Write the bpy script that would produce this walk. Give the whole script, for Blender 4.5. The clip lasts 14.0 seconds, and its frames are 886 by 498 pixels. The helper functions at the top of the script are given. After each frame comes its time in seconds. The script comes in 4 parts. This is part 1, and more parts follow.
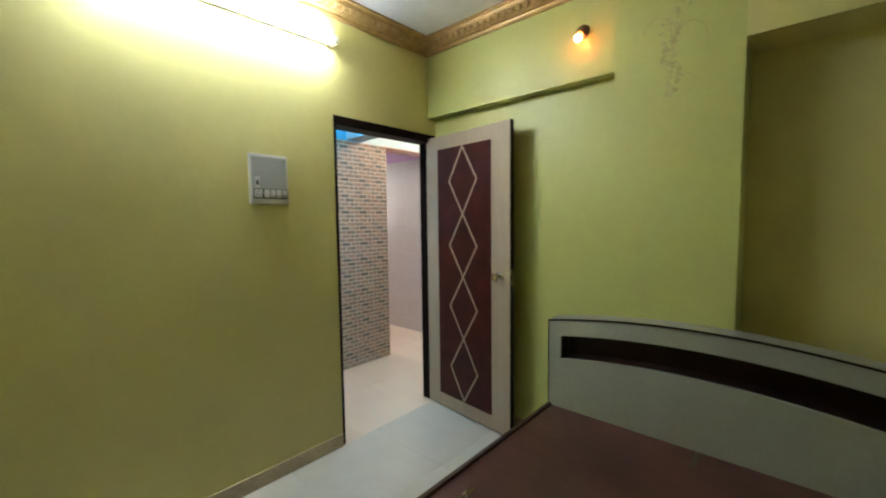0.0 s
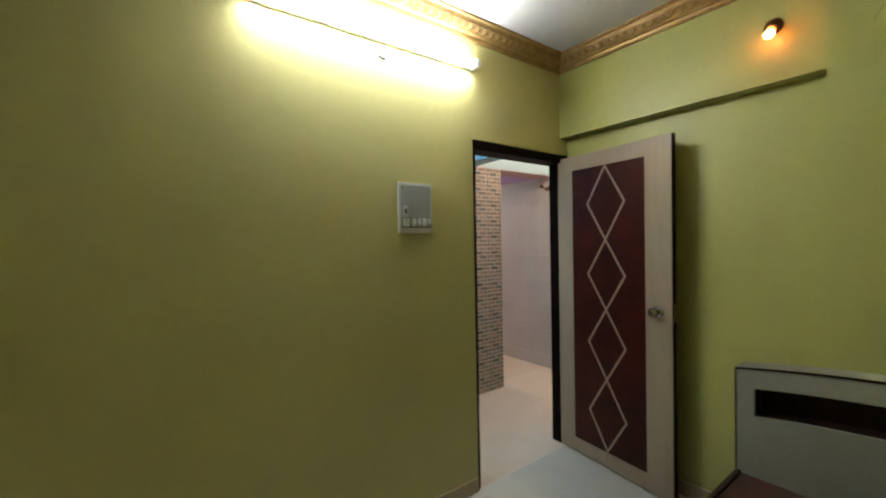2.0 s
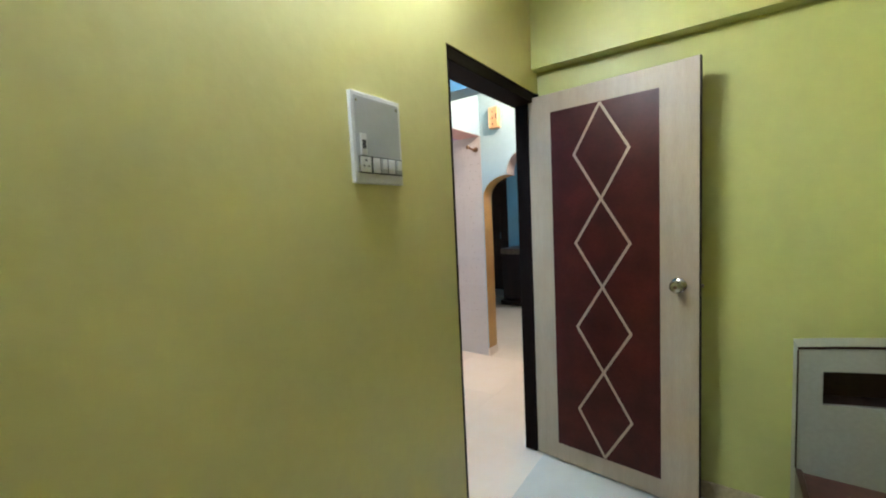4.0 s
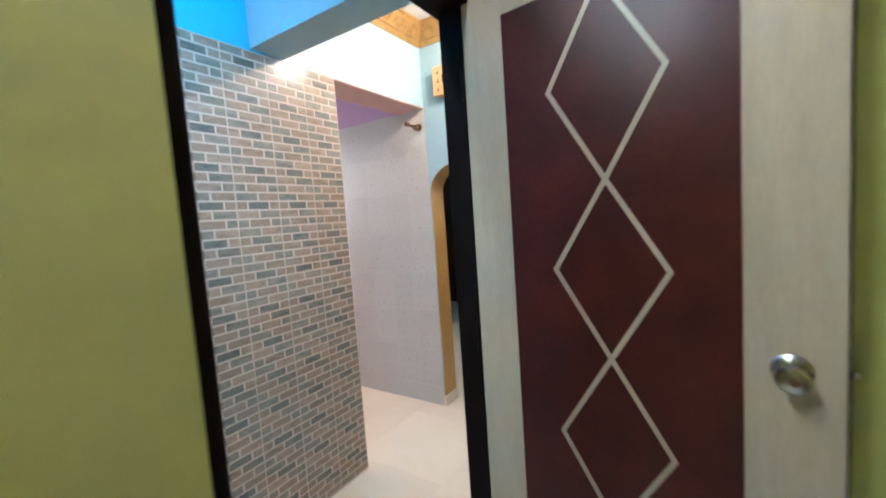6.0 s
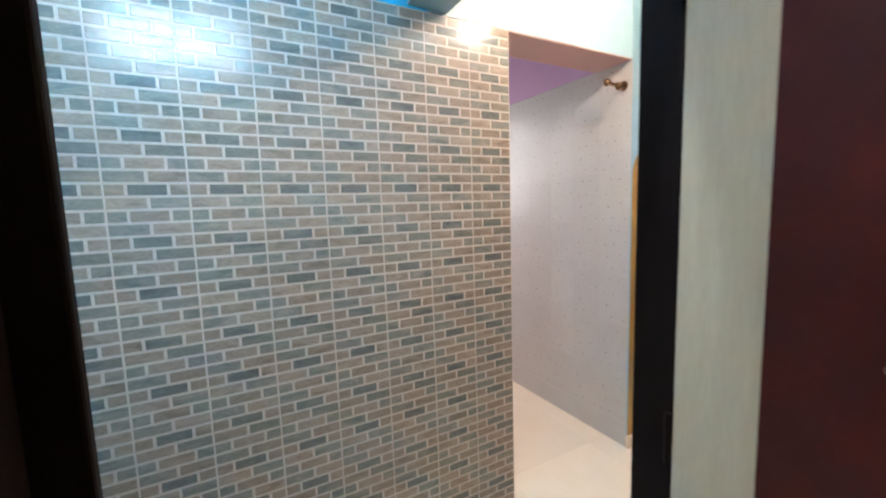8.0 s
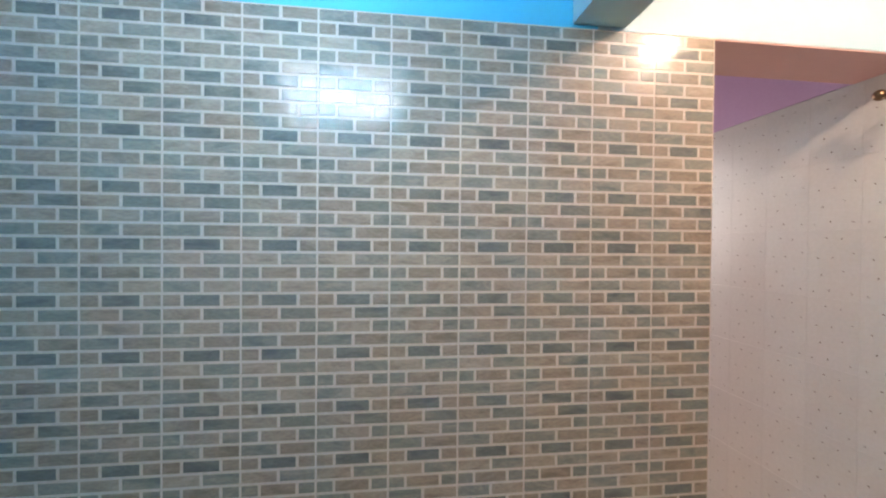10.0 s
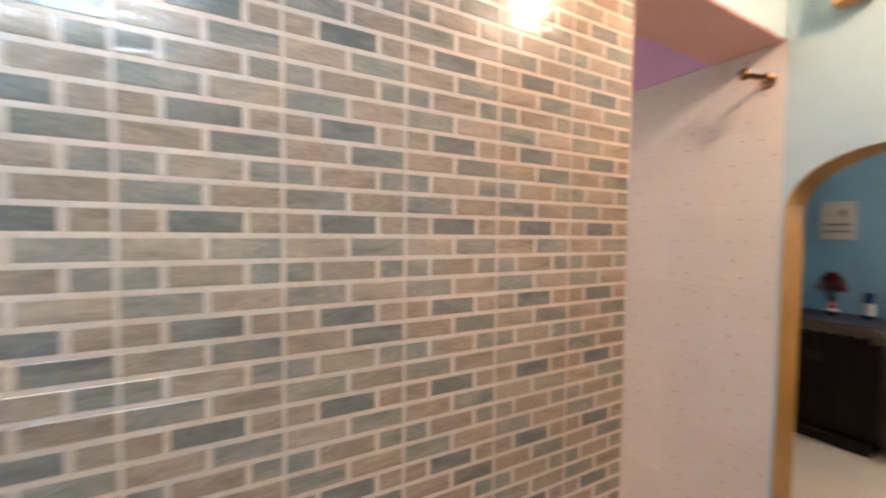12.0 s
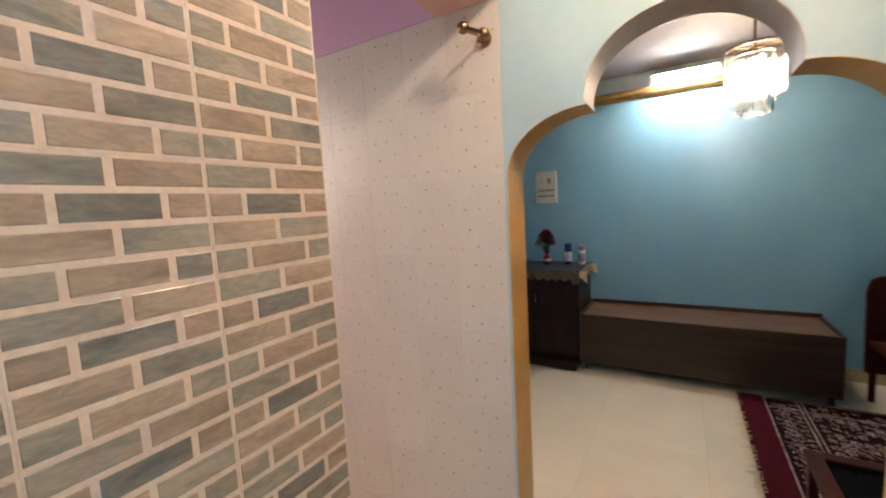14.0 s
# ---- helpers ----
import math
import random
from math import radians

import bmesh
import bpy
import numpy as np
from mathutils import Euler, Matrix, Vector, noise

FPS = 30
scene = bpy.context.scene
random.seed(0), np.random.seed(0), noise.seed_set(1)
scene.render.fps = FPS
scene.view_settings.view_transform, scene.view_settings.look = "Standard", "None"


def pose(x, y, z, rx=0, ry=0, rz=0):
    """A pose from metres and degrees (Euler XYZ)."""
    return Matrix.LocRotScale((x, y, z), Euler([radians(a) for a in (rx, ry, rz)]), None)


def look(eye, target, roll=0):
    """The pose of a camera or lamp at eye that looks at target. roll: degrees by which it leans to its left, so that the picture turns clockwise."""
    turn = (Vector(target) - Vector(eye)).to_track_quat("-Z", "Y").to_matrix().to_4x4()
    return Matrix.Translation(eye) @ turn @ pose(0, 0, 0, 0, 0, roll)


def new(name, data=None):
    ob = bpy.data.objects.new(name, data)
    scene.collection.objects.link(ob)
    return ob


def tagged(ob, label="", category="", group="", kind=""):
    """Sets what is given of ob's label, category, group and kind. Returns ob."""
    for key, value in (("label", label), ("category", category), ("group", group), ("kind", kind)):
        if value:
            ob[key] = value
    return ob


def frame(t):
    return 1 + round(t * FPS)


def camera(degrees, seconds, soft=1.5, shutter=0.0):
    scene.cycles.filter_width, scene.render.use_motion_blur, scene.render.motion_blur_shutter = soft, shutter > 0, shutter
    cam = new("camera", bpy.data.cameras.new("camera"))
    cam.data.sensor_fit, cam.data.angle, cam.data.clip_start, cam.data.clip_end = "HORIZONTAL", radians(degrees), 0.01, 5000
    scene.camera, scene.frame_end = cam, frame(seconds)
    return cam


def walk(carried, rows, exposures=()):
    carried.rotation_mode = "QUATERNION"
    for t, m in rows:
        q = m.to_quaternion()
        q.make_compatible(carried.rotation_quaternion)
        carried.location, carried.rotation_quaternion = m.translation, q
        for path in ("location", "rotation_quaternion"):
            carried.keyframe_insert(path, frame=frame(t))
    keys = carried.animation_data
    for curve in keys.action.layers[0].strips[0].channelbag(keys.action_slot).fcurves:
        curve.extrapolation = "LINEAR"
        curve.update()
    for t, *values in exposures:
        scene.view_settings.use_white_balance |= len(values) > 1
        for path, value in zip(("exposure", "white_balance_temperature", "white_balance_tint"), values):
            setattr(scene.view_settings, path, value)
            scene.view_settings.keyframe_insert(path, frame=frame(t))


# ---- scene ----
cam = camera(96.3, 14.0, soft=2.0, shutter=0.5)
PATH = [
    (0, (-2.202, -2.083, 1.406), (-0.722, -0.746, 1.26), -0.7),
    (0.5, (-2.217, -2.076, 1.407), (-0.871, -0.599, 1.329), 1.5),
    (1, (-2.251, -2.058, 1.471), (-1.01, -0.494, 1.587), 2.3),
    (1.5, (-2.29, -1.946, 1.457), (-1.145, -0.307, 1.507), 4.5),
    (2, (-2.364, -1.722, 1.454), (-1.167, -0.12, 1.416), -1.1),
    (2.5, (-2.411, -1.551, 1.417), (-1.275, 0.095, 1.389), 0.4),
    (3, (-2.338, -1.264, 1.408), (-1.23, 0.394, 1.26), -1.8),
    (3.5, (-2.307, -1.027, 1.395), (-0.817, 0.298, 1.238), -2.0),
    (3.7, (-2.244, -0.946, 1.394), (-0.662, 0.268, 1.239), -2.2),
    (5.8, (-1.209, -0.575, 1.392), (0.479, 0.485, 1.221), -3.8),
    (6, (-1.091, -0.538, 1.383), (0.581, 0.548, 1.224), -4.0),
    (6.5, (-0.855, -0.445, 1.379), (0.634, 0.869, 1.142), -3.3),
    (7, (-0.7, -0.444, 1.368), (0.454, 1.179, 1.188), -1.2),
    (7.5, (-0.673, -0.429, 1.375), (0.379, 1.259, 1.173), -1.0),
    (8, (-0.675, -0.35, 1.417), (0.271, 1.399, 1.201), -1.8),
    (8.5, (-0.656, -0.212, 1.445), (0.295, 1.54, 1.286), -1.3),
    (9, (-0.559, -0.16, 1.469), (-0.083, 1.781, 1.39), -2.1),
    (9.2, (-0.533, -0.164, 1.489), (-0.191, 1.806, 1.466), -1.3),
    (11.3, (-0.587, 0.266, 1.496), (-0.381, 2.254, 1.42), 1.2),
    (11.5, (-0.542, 0.318, 1.493), (-0.269, 2.296, 1.387), 0.6),
    (12, (-0.445, 0.415, 1.477), (0.52, 2.164, 1.395), 0.6),
    (12.5, (-0.412, 0.524, 1.469), (1.074, 1.856, 1.333), -1.5),
    (13, (-0.327, 0.542, 1.465), (1.458, 1.428, 1.296), -0.8),
    (13.5, (-0.152, 0.535, 1.451), (1.637, 1.408, 1.256), -2.4),
    (14, (-0.053, 0.536, 1.47), (1.649, 1.565, 1.259), -3.1),
]
walk(cam, [(t, look(eye, target, roll)) for t, eye, target, roll in PATH], exposures=[
    (0, 2.30, 6500, 13), (0.5, 2.00, 6500, 13), (1.0, 1.70, 6700, 15), (2.0, 1.72, 6900, 16), (2.5, 1.80, 6800, 16), (3.0, 2.35, 6700, 15), (3.5, 2.70, 6200, 14), (3.7, 2.70, 6200, 14),
    (5.8, 2.63, 5800, 10), (6.5, 2.84, 5700, 11), (7.0, 2.76, 5450, 8), (8.0, 2.65, 6100, 11), (8.5, 2.51, 6300, 13),
    (9.0, 2.49, 6400, 15), (11.5, 2.58, 7600, 21), (12.0, 2.60, 8000, 26), (13.0, 2.58, 8000, 26), (14.0, 2.55, 7600, 20)])

# ---------------------------------------------------------------- light
world = bpy.data.worlds.new("world")
scene.world = world
world.use_nodes = True
world.node_tree.nodes["Background"].inputs[0].default_value = (0.02, 0.02, 0.022, 1)
world.node_tree.nodes["Background"].inputs[1].default_value = 0.2

# area lamp added to brighten the kitchen, as from an assumed, unseen window
fill_lamp = bpy.data.lights.new("kitchen_fill_light", "AREA")
fill_lamp.shape, fill_lamp.size, fill_lamp.size_y, fill_lamp.energy, fill_lamp.color = "RECTANGLE", 1.0, 1.1, 4.2, (1.0, 0.95, 0.88)
new("kitchen_fill_light", fill_lamp).matrix_world = look((0.5, 3.12, 1.75), (0.6, 1.2, 0.2))

# ---------------------------------------------------------------- plan (metres)
CEIL = 2.690          # bedroom ceiling
BEAM_X = -0.05      # beam face over the open door leaf
LOW_X = 0.03         # wall face under the beam
COL_X = -0.10        # painted column face
BRICK_Y = 1.06      # face of the brick-patterned tile wall
BRICK_END = 0.434     # where the tile wall ends at the kitchen opening
ARCH_X = 1.242       # hall face of the arch wall
ARCH_T = 0.16
LINTEL = 2.148
BACK_X = 3.95        # far wall of the living room
TILE_W, TILE_H = 0.2, 0.3
COURSE_Z = 0.045     # height of the first whole row of brick tiles; a cut strip lies below
WHITE_H = 0.287      # height of the white kitchen tiles


# ---------------------------------------------------------------- mesh helpers
def box(bm, x0, x1, y0, y1, z0, z1, mat=0, m=None):
    pts = [(x0, y0, z0), (x1, y0, z0), (x1, y1, z0), (x0, y1, z0), (x0, y0, z1), (x1, y0, z1), (x1, y1, z1), (x0, y1, z1)]
    vs = [bm.verts.new(m @ Vector(p) if m else p) for p in pts]
    for f in ((3, 2, 1, 0), (4, 5, 6, 7), (0, 1, 5, 4), (1, 2, 6, 5), (2, 3, 7, 6), (3, 0, 4, 7)):
        bm.faces.new([vs[i] for i in f]).material_index = mat


def soft_box(x0, x1, y0, y1, z0, z1, r=0.004, seg=2):
    bm = bmesh.new()
    box(bm, x0, x1, y0, y1, z0, z1)
    if r:
        bmesh.ops.bevel(bm, geom=bm.edges[:], offset=r, segments=seg, affect="EDGES", profile=0.5)
    return bm


def prism(outline, axis, a, b):
    """A solid from a closed outline of (u, v), pushed from a to b along an axis; u, v are the other two axes in order."""
    bm = bmesh.new()

    def at(u, v, w):
        return {"x": (w, u, v), "y": (u, w, v), "z": (u, v, w)}[axis]

    lo = [bm.verts.new(at(u, v, a)) for u, v in outline]
    hi = [bm.verts.new(at(u, v, b)) for u, v in outline]
    n = len(outline)
    for i in range(n):
        j = (i + 1) % n
        bm.faces.new((lo[i], lo[j], hi[j], hi[i]))
    bm.faces.new(lo[::-1])
    bm.faces.new(hi)
    bmesh.ops.recalc_face_normals(bm, faces=bm.faces[:])
    return bm


def lathe(profile, n=24, cx=0, cy=0):
    """A turned solid about the vertical, from (radius, z) points."""
    bm = bmesh.new()
    rings = []
    for r, z in profile:
        rings.append([bm.verts.new((cx + max(r, 1e-4) * math.cos(2 * math.pi * i / n), cy + max(r, 1e-4) * math.sin(2 * math.pi * i / n), z)) for i in range(n)])
    for a, b in zip(rings, rings[1:]):
        for i in range(n):
            j = (i + 1) % n
            bm.faces.new((a[i], a[j], b[j], b[i]))
    bm.faces.new(rings[0][::-1])
    bm.faces.new(rings[-1])
    bmesh.ops.recalc_face_normals(bm, faces=bm.faces[:])
    return bm


def tube(points, r, n=8):
    """A round bar along points."""
    bm = bmesh.new()
    rings = []
    pts = [Vector(p) for p in points]
    for i, p in enumerate(pts):
        d = (pts[min(i + 1, len(pts) - 1)] - pts[max(i - 1, 0)]).normalized()
        side = d.orthogonal().normalized() if i == 0 else (side - d * side.dot(d)).normalized()
        up = d.cross(side)
        rad = r[i] if isinstance(r, (list, tuple)) else r
        rings.append([bm.verts.new(p + rad * (math.cos(2 * math.pi * k / n) * side + math.sin(2 * math.pi * k / n) * up)) for k in range(n)])
    for a, b in zip(rings, rings[1:]):
        for k in range(n):
            j = (k + 1) % n
            bm.faces.new((a[k], a[j], b[j], b[k]))
    bm.faces.new(rings[0][::-1])
    bm.faces.new(rings[-1])
    bmesh.ops.recalc_face_normals(bm, faces=bm.faces[:])
    return bm


def merge(*bms):
    out = bmesh.new()
    for b in bms:
        me = bpy.data.meshes.new("tmp")
        b.to_mesh(me)
        out.from_mesh(me)
        bpy.data.meshes.remove(me)
        b.free()
    return out


def mesh_of(name, bm, mats, smooth=False):
    me = bpy.data.meshes.new(name)
    bm.to_mesh(me)
    bm.free()
    for m in mats if isinstance(mats, (list, tuple)) else [mats]:
        me.materials.append(m)
    if smooth:
        for p in me.polygons:
            p.use_smooth = True
        me.set_sharp_from_angle(angle=radians(40))
    return me


def part(name, bm, material, parent, label="", smooth=False):
    ob = new(name, mesh_of(name, bm, material, smooth))
    ob.parent = parent
    if label:
        ob["label"] = label
    return ob


def solid(name, bm, material, label, category, kind="", group="", smooth=False):
    return tagged(new(name, mesh_of(name, bm, material, smooth)), label, category, group, kind)


def thing(name, place, label, category, group="", kind="", rz=0):
    ob = new(name)
    ob.matrix_basis = pose(*place, 0, 0, rz)
    ob.empty_display_size = 0.1
    return tagged(ob, label, category, group, kind)


# ---------------------------------------------------------------- materials
def nodes_of(name):
    m = bpy.data.materials.new(name)
    m.use_nodes = True
    return m, m.node_tree.nodes, m.node_tree.links, m.node_tree.nodes["Principled BSDF"]


def paint(name, col, col2=None, rough=0.5, metal=0.0, scale=3.0, fine=60.0, bump=0.15, amount=1.0, island=0.0, rnd=0.0, stretch=(1, 1, 1), coat=0.0, spec=0.5, relief=0.002, rough_var=0.08):
    """A surface with a broad tone change, fine grain and a slight relief."""
    m, n, l, b = nodes_of(name)
    col2 = col2 or tuple(c * 0.86 for c in col)
    tc, mp = n.new("ShaderNodeTexCoord"), n.new("ShaderNodeMapping")
    mp.inputs["Scale"].default_value = stretch
    l.new(tc.outputs["Object"], mp.inputs[0])
    big, small = n.new("ShaderNodeTexNoise"), n.new("ShaderNodeTexNoise")
    big.inputs["Scale"].default_value, big.inputs["Detail"].default_value = scale, 5
    small.inputs["Scale"].default_value, small.inputs["Detail"].default_value = fine, 4
    l.new(mp.outputs[0], big.inputs["Vector"])
    l.new(mp.outputs[0], small.inputs["Vector"])
    ramp = n.new("ShaderNodeMapRange")
    ramp.inputs["From Min"].default_value, ramp.inputs["From Max"].default_value = 0.3, 0.7
    l.new(big.outputs["Fac"], ramp.inputs["Value"])
    mix = n.new("ShaderNodeMixRGB")
    mix.inputs[1].default_value, mix.inputs[2].default_value = (*col, 1), (*col2, 1)
    l.new(ramp.outputs[0], mix.inputs[0])
    grain = n.new("ShaderNodeMixRGB")
    grain.blend_type = "OVERLAY"
    grain.inputs[0].default_value = 0.25 * amount
    l.new(mix.outputs[0], grain.inputs[1])
    l.new(small.outputs["Fac"], grain.inputs[2])
    out = grain.outputs[0]
    if island or rnd:
        info = n.new("ShaderNodeNewGeometry") if island else n.new("ShaderNodeObjectInfo")
        val = n.new("ShaderNodeMapRange")
        k = island or rnd
        val.inputs["To Min"].default_value, val.inputs["To Max"].default_value = 1 - k, 1 + k
        l.new(info.outputs["Random Per Island" if island else "Random"], val.inputs["Value"])
        hsv = n.new("ShaderNodeHueSaturation")
        l.new(val.outputs[0], hsv.inputs["Value"])
        l.new(out, hsv.inputs["Color"])
        out = hsv.outputs[0]
    l.new(out, b.inputs["Base Color"])
    rr = n.new("ShaderNodeMapRange")
    rr.inputs["To Min"].default_value, rr.inputs["To Max"].default_value = max(rough - rough_var, 0.02), min(rough + rough_var, 1)
    l.new(big.outputs["Fac"], rr.inputs["Value"])
    l.new(rr.outputs[0], b.inputs["Roughness"])
    b.inputs["Metallic"].default_value = metal
    b.inputs["Coat Weight"].default_value = coat
    b.inputs["Specular IOR Level"].default_value = spec
    if bump:
        bp = n.new("ShaderNodeBump")
        bp.inputs["Strength"].default_value, bp.inputs["Distance"].default_value = bump, relief
        add = n.new("ShaderNodeMath")
        l.new(small.outputs["Fac"], add.inputs[0])
        l.new(big.outputs["Fac"], add.inputs[1])
        l.new(add.outputs[0], bp.inputs["Height"])
        l.new(bp.outputs[0], b.inputs["Normal"])
    return m


def rock(name, pale, mid, dark, vein, rough=0.24):
    """Printed split-stone face: wavering bands from pale to dark with thin light veins; each tile takes its own piece of the pattern."""
    m, n, l, b = nodes_of(name)
    tc, info, add = n.new("ShaderNodeTexCoord"), n.new("ShaderNodeObjectInfo"), n.new("ShaderNodeVectorMath")
    mul = n.new("ShaderNodeMath")
    mul.operation = "MULTIPLY"
    mul.inputs[1].default_value = 37.0
    l.new(info.outputs["Random"], mul.inputs[0])
    l.new(tc.outputs["Object"], add.inputs[0])
    l.new(mul.outputs[0], add.inputs[1])
    mp = n.new("ShaderNodeMapping")
    mp.inputs["Scale"].default_value = (0.62, 0.62, 1.9)
    mp.inputs["Rotation"].default_value = (0, math.radians(9), 0)
    l.new(add.outputs[0], mp.inputs[0])
    band, fine = n.new("ShaderNodeTexNoise"), n.new("ShaderNodeTexNoise")
    band.inputs["Scale"].default_value, band.inputs["Detail"].default_value, band.inputs["Distortion"].default_value = 19, 7, 0.4
    fine.inputs["Scale"].default_value, fine.inputs["Detail"].default_value = 120, 5
    l.new(mp.outputs[0], band.inputs["Vector"])
    l.new(mp.outputs[0], fine.inputs["Vector"])
    ramp = n.new("ShaderNodeValToRGB")
    e = ramp.color_ramp.elements
    e[0].position, e[0].color = 0.28, (*dark, 1)
    e[1].position, e[1].color = 0.74, (*pale, 1)
    for p, c in ((0.44, mid), (0.50, vein), (0.525, mid), (0.62, pale)):
        e.new(p).color = (*c, 1)
    l.new(band.outputs["Fac"], ramp.inputs[0])
    grain = n.new("ShaderNodeMixRGB")
    grain.blend_type = "OVERLAY"
    grain.inputs[0].default_value = 0.3
    l.new(ramp.outputs[0], grain.inputs[1])
    l.new(fine.outputs["Fac"], grain.inputs[2])
    geo, val, hsv = n.new("ShaderNodeNewGeometry"), n.new("ShaderNodeMapRange"), n.new("ShaderNodeHueSaturation")
    val.inputs["To Min"].default_value, val.inputs["To Max"].default_value = 0.84, 1.12
    l.new(geo.outputs["Random Per Island"], val.inputs["Value"])
    l.new(val.outputs[0], hsv.inputs["Value"])
    l.new(grain.outputs[0], hsv.inputs["Color"])
    l.new(hsv.outputs[0], b.inputs["Base Color"])
    b.inputs["Roughness"].default_value = rough
    b.inputs["Specular IOR Level"].default_value = 0.33
    bp = n.new("ShaderNodeBump")
    bp.inputs["Strength"].default_value, bp.inputs["Distance"].default_value = 0.45, 0.004
    l.new(band.outputs["Fac"], bp.inputs["Height"])
    l.new(bp.outputs[0], b.inputs["Normal"])
    return m


def glow(name, col, strength):
    m, n, l, b = nodes_of(name)
    b.inputs["Base Color"].default_value = (0.8, 0.8, 0.8, 1)
    b.inputs["Emission Color"].default_value = (*col, 1)
    b.inputs["Emission Strength"].default_value = strength
    return m


def glass(name, col=(1, 1, 1), rough=0.02, ior=1.5):
    m, n, l, b = nodes_of(name)
    b.inputs["Base Color"].default_value = (*col, 1)
    b.inputs["Transmission Weight"].default_value = 1
    b.inputs["IOR"].default_value = ior
    b.inputs["Roughness"].default_value = rough
    return m


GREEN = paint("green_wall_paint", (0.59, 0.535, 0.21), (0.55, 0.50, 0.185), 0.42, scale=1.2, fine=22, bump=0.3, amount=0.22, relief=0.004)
# a greener tone, darkened so the light's fall-off sits in the colour
GREEN_DIM = paint("dim_green_wall_paint", (0.475, 0.475, 0.150), (0.44, 0.445, 0.137), 0.45, scale=1.2, fine=22, bump=0.3, amount=0.22, relief=0.004)
WHITE_CEIL = paint("white_ceiling_paint", (0.74, 0.73, 0.72), (0.60, 0.59, 0.585), 0.7, scale=2.4, fine=50, bump=0.2, amount=0.3)
GOLD = paint("gold_cornice_paint", (0.46, 0.29, 0.105), (0.33, 0.195, 0.065), 0.36, metal=0.3, scale=18, fine=120, bump=0.3, amount=1.3)
GOLD_PLAIN = paint("gold_arch_paint", (0.52, 0.31, 0.09), (0.44, 0.25, 0.07), 0.4, metal=0.15, scale=5, fine=80, bump=0.2)
REVEAL_PALE = paint("pale_plaster_reveal", (0.40, 0.36, 0.33), (0.35, 0.315, 0.29), 0.55, scale=4, fine=60, bump=0.2)
BLUE = paint("blue_wall_paint", (0.20, 0.44, 0.605), (0.183, 0.405, 0.565), 0.38, scale=1.2, fine=22, bump=0.25, amount=0.22, relief=0.003)
CYAN = paint("cyan_wall_paint", (0.06, 0.46, 0.68), (0.05, 0.42, 0.63), 0.45, scale=1.2, fine=90, bump=0.12, amount=0.25)
MINT = paint("pale_aqua_wall_paint", (0.33, 0.50, 0.57), (0.30, 0.46, 0.535), 0.45, scale=1.2, fine=22, bump=0.25, amount=0.22, relief=0.003)
PURPLE = paint("lilac_wall_paint", (0.56, 0.37, 0.55), (0.52, 0.34, 0.51), 0.5, scale=1.5, fine=80, bump=0.12, amount=0.25)
PINK = paint("pink_soffit_paint", (0.60, 0.36, 0.33), (0.55, 0.33, 0.30), 0.5, scale=1.5, fine=80, bump=0.12, amount=0.25)
FLOOR_WHITE = paint("pale_vitrified_floor", (0.62, 0.605, 0.525), (0.54, 0.535, 0.46), 0.14, scale=2.2, fine=9, bump=0.02, amount=0.5, rnd=0.03)
FLOOR_CREAM = paint("cream_vitrified_floor", (0.80, 0.70, 0.565), (0.74, 0.645, 0.515), 0.2, scale=2.2, fine=9, bump=0.02, amount=0.5, rnd=0.03)
JOINT = paint("floor_joint_grout", (0.42, 0.38, 0.33), None, 0.8, bump=0.2)
SKIRT = paint("beige_skirting_tile", (0.50, 0.41, 0.25), (0.44, 0.355, 0.21), 0.25, scale=4, bump=0.05)
B_BROWN = rock("brown_brick_glaze", (0.355, 0.282, 0.218), (0.29, 0.23, 0.178), (0.215, 0.168, 0.13), (0.33, 0.265, 0.208), 0.16)
B_TEAL = rock("grey_green_brick_glaze", (0.28, 0.252, 0.207), (0.21, 0.202, 0.172), (0.148, 0.152, 0.138), (0.25, 0.232, 0.194), 0.16)
B_DARK = rock("slate_brick_glaze", (0.185, 0.178, 0.155), (0.138, 0.14, 0.127), (0.098, 0.105, 0.10), (0.165, 0.163, 0.144), 0.16)
GROUT = paint("pale_tile_grout_relief", (0.55, 0.45, 0.37), (0.49, 0.40, 0.33), 0.3, scale=8, fine=90, bump=0.08, rnd=0.03, spec=0.35)
TILE_WHITE = paint("white_glazed_tile", (0.55, 0.545, 0.51), (0.51, 0.505, 0.47), 0.34, scale=3, fine=70, bump=0.06, amount=0.4, rnd=0.025)
BAND = paint("pale_grey_blue_band_paint", (0.42, 0.50, 0.54), (0.39, 0.47, 0.51), 0.5, scale=1.5, bump=0.1)
# the living ceiling's shade is in this colour: white paint darkened to warm grey
CEIL_DIM = paint("dimmed_white_ceiling_paint", (0.38, 0.345, 0.34), (0.33, 0.30, 0.29), 0.7, scale=2, fine=50, bump=0.2, amount=0.3)
TILE_MARK = paint("printed_leaf_mark", (0.14, 0.10, 0.06), None, 0.3, bump=0)
FRAME_BLACK = paint("black_door_frame_paint", (0.006, 0.0035, 0.003), (0.009, 0.005, 0.0042), 0.5, scale=5, fine=40, bump=0.2, stretch=(1, 1, 0.2), spec=0.06)
LAM_CREAM = paint("cream_laminate", (0.385, 0.305, 0.215), (0.345, 0.268, 0.185), 0.38, scale=5, fine=60, bump=0.08, stretch=(6, 6, 0.5), amount=0.6, spec=0.35)
LAM_RED = paint("red_brown_laminate", (0.066, 0.0115, 0.0085), (0.030, 0.0065, 0.005), 0.34, scale=6.5, fine=70, bump=0.06, amount=0.9, spec=0.2)
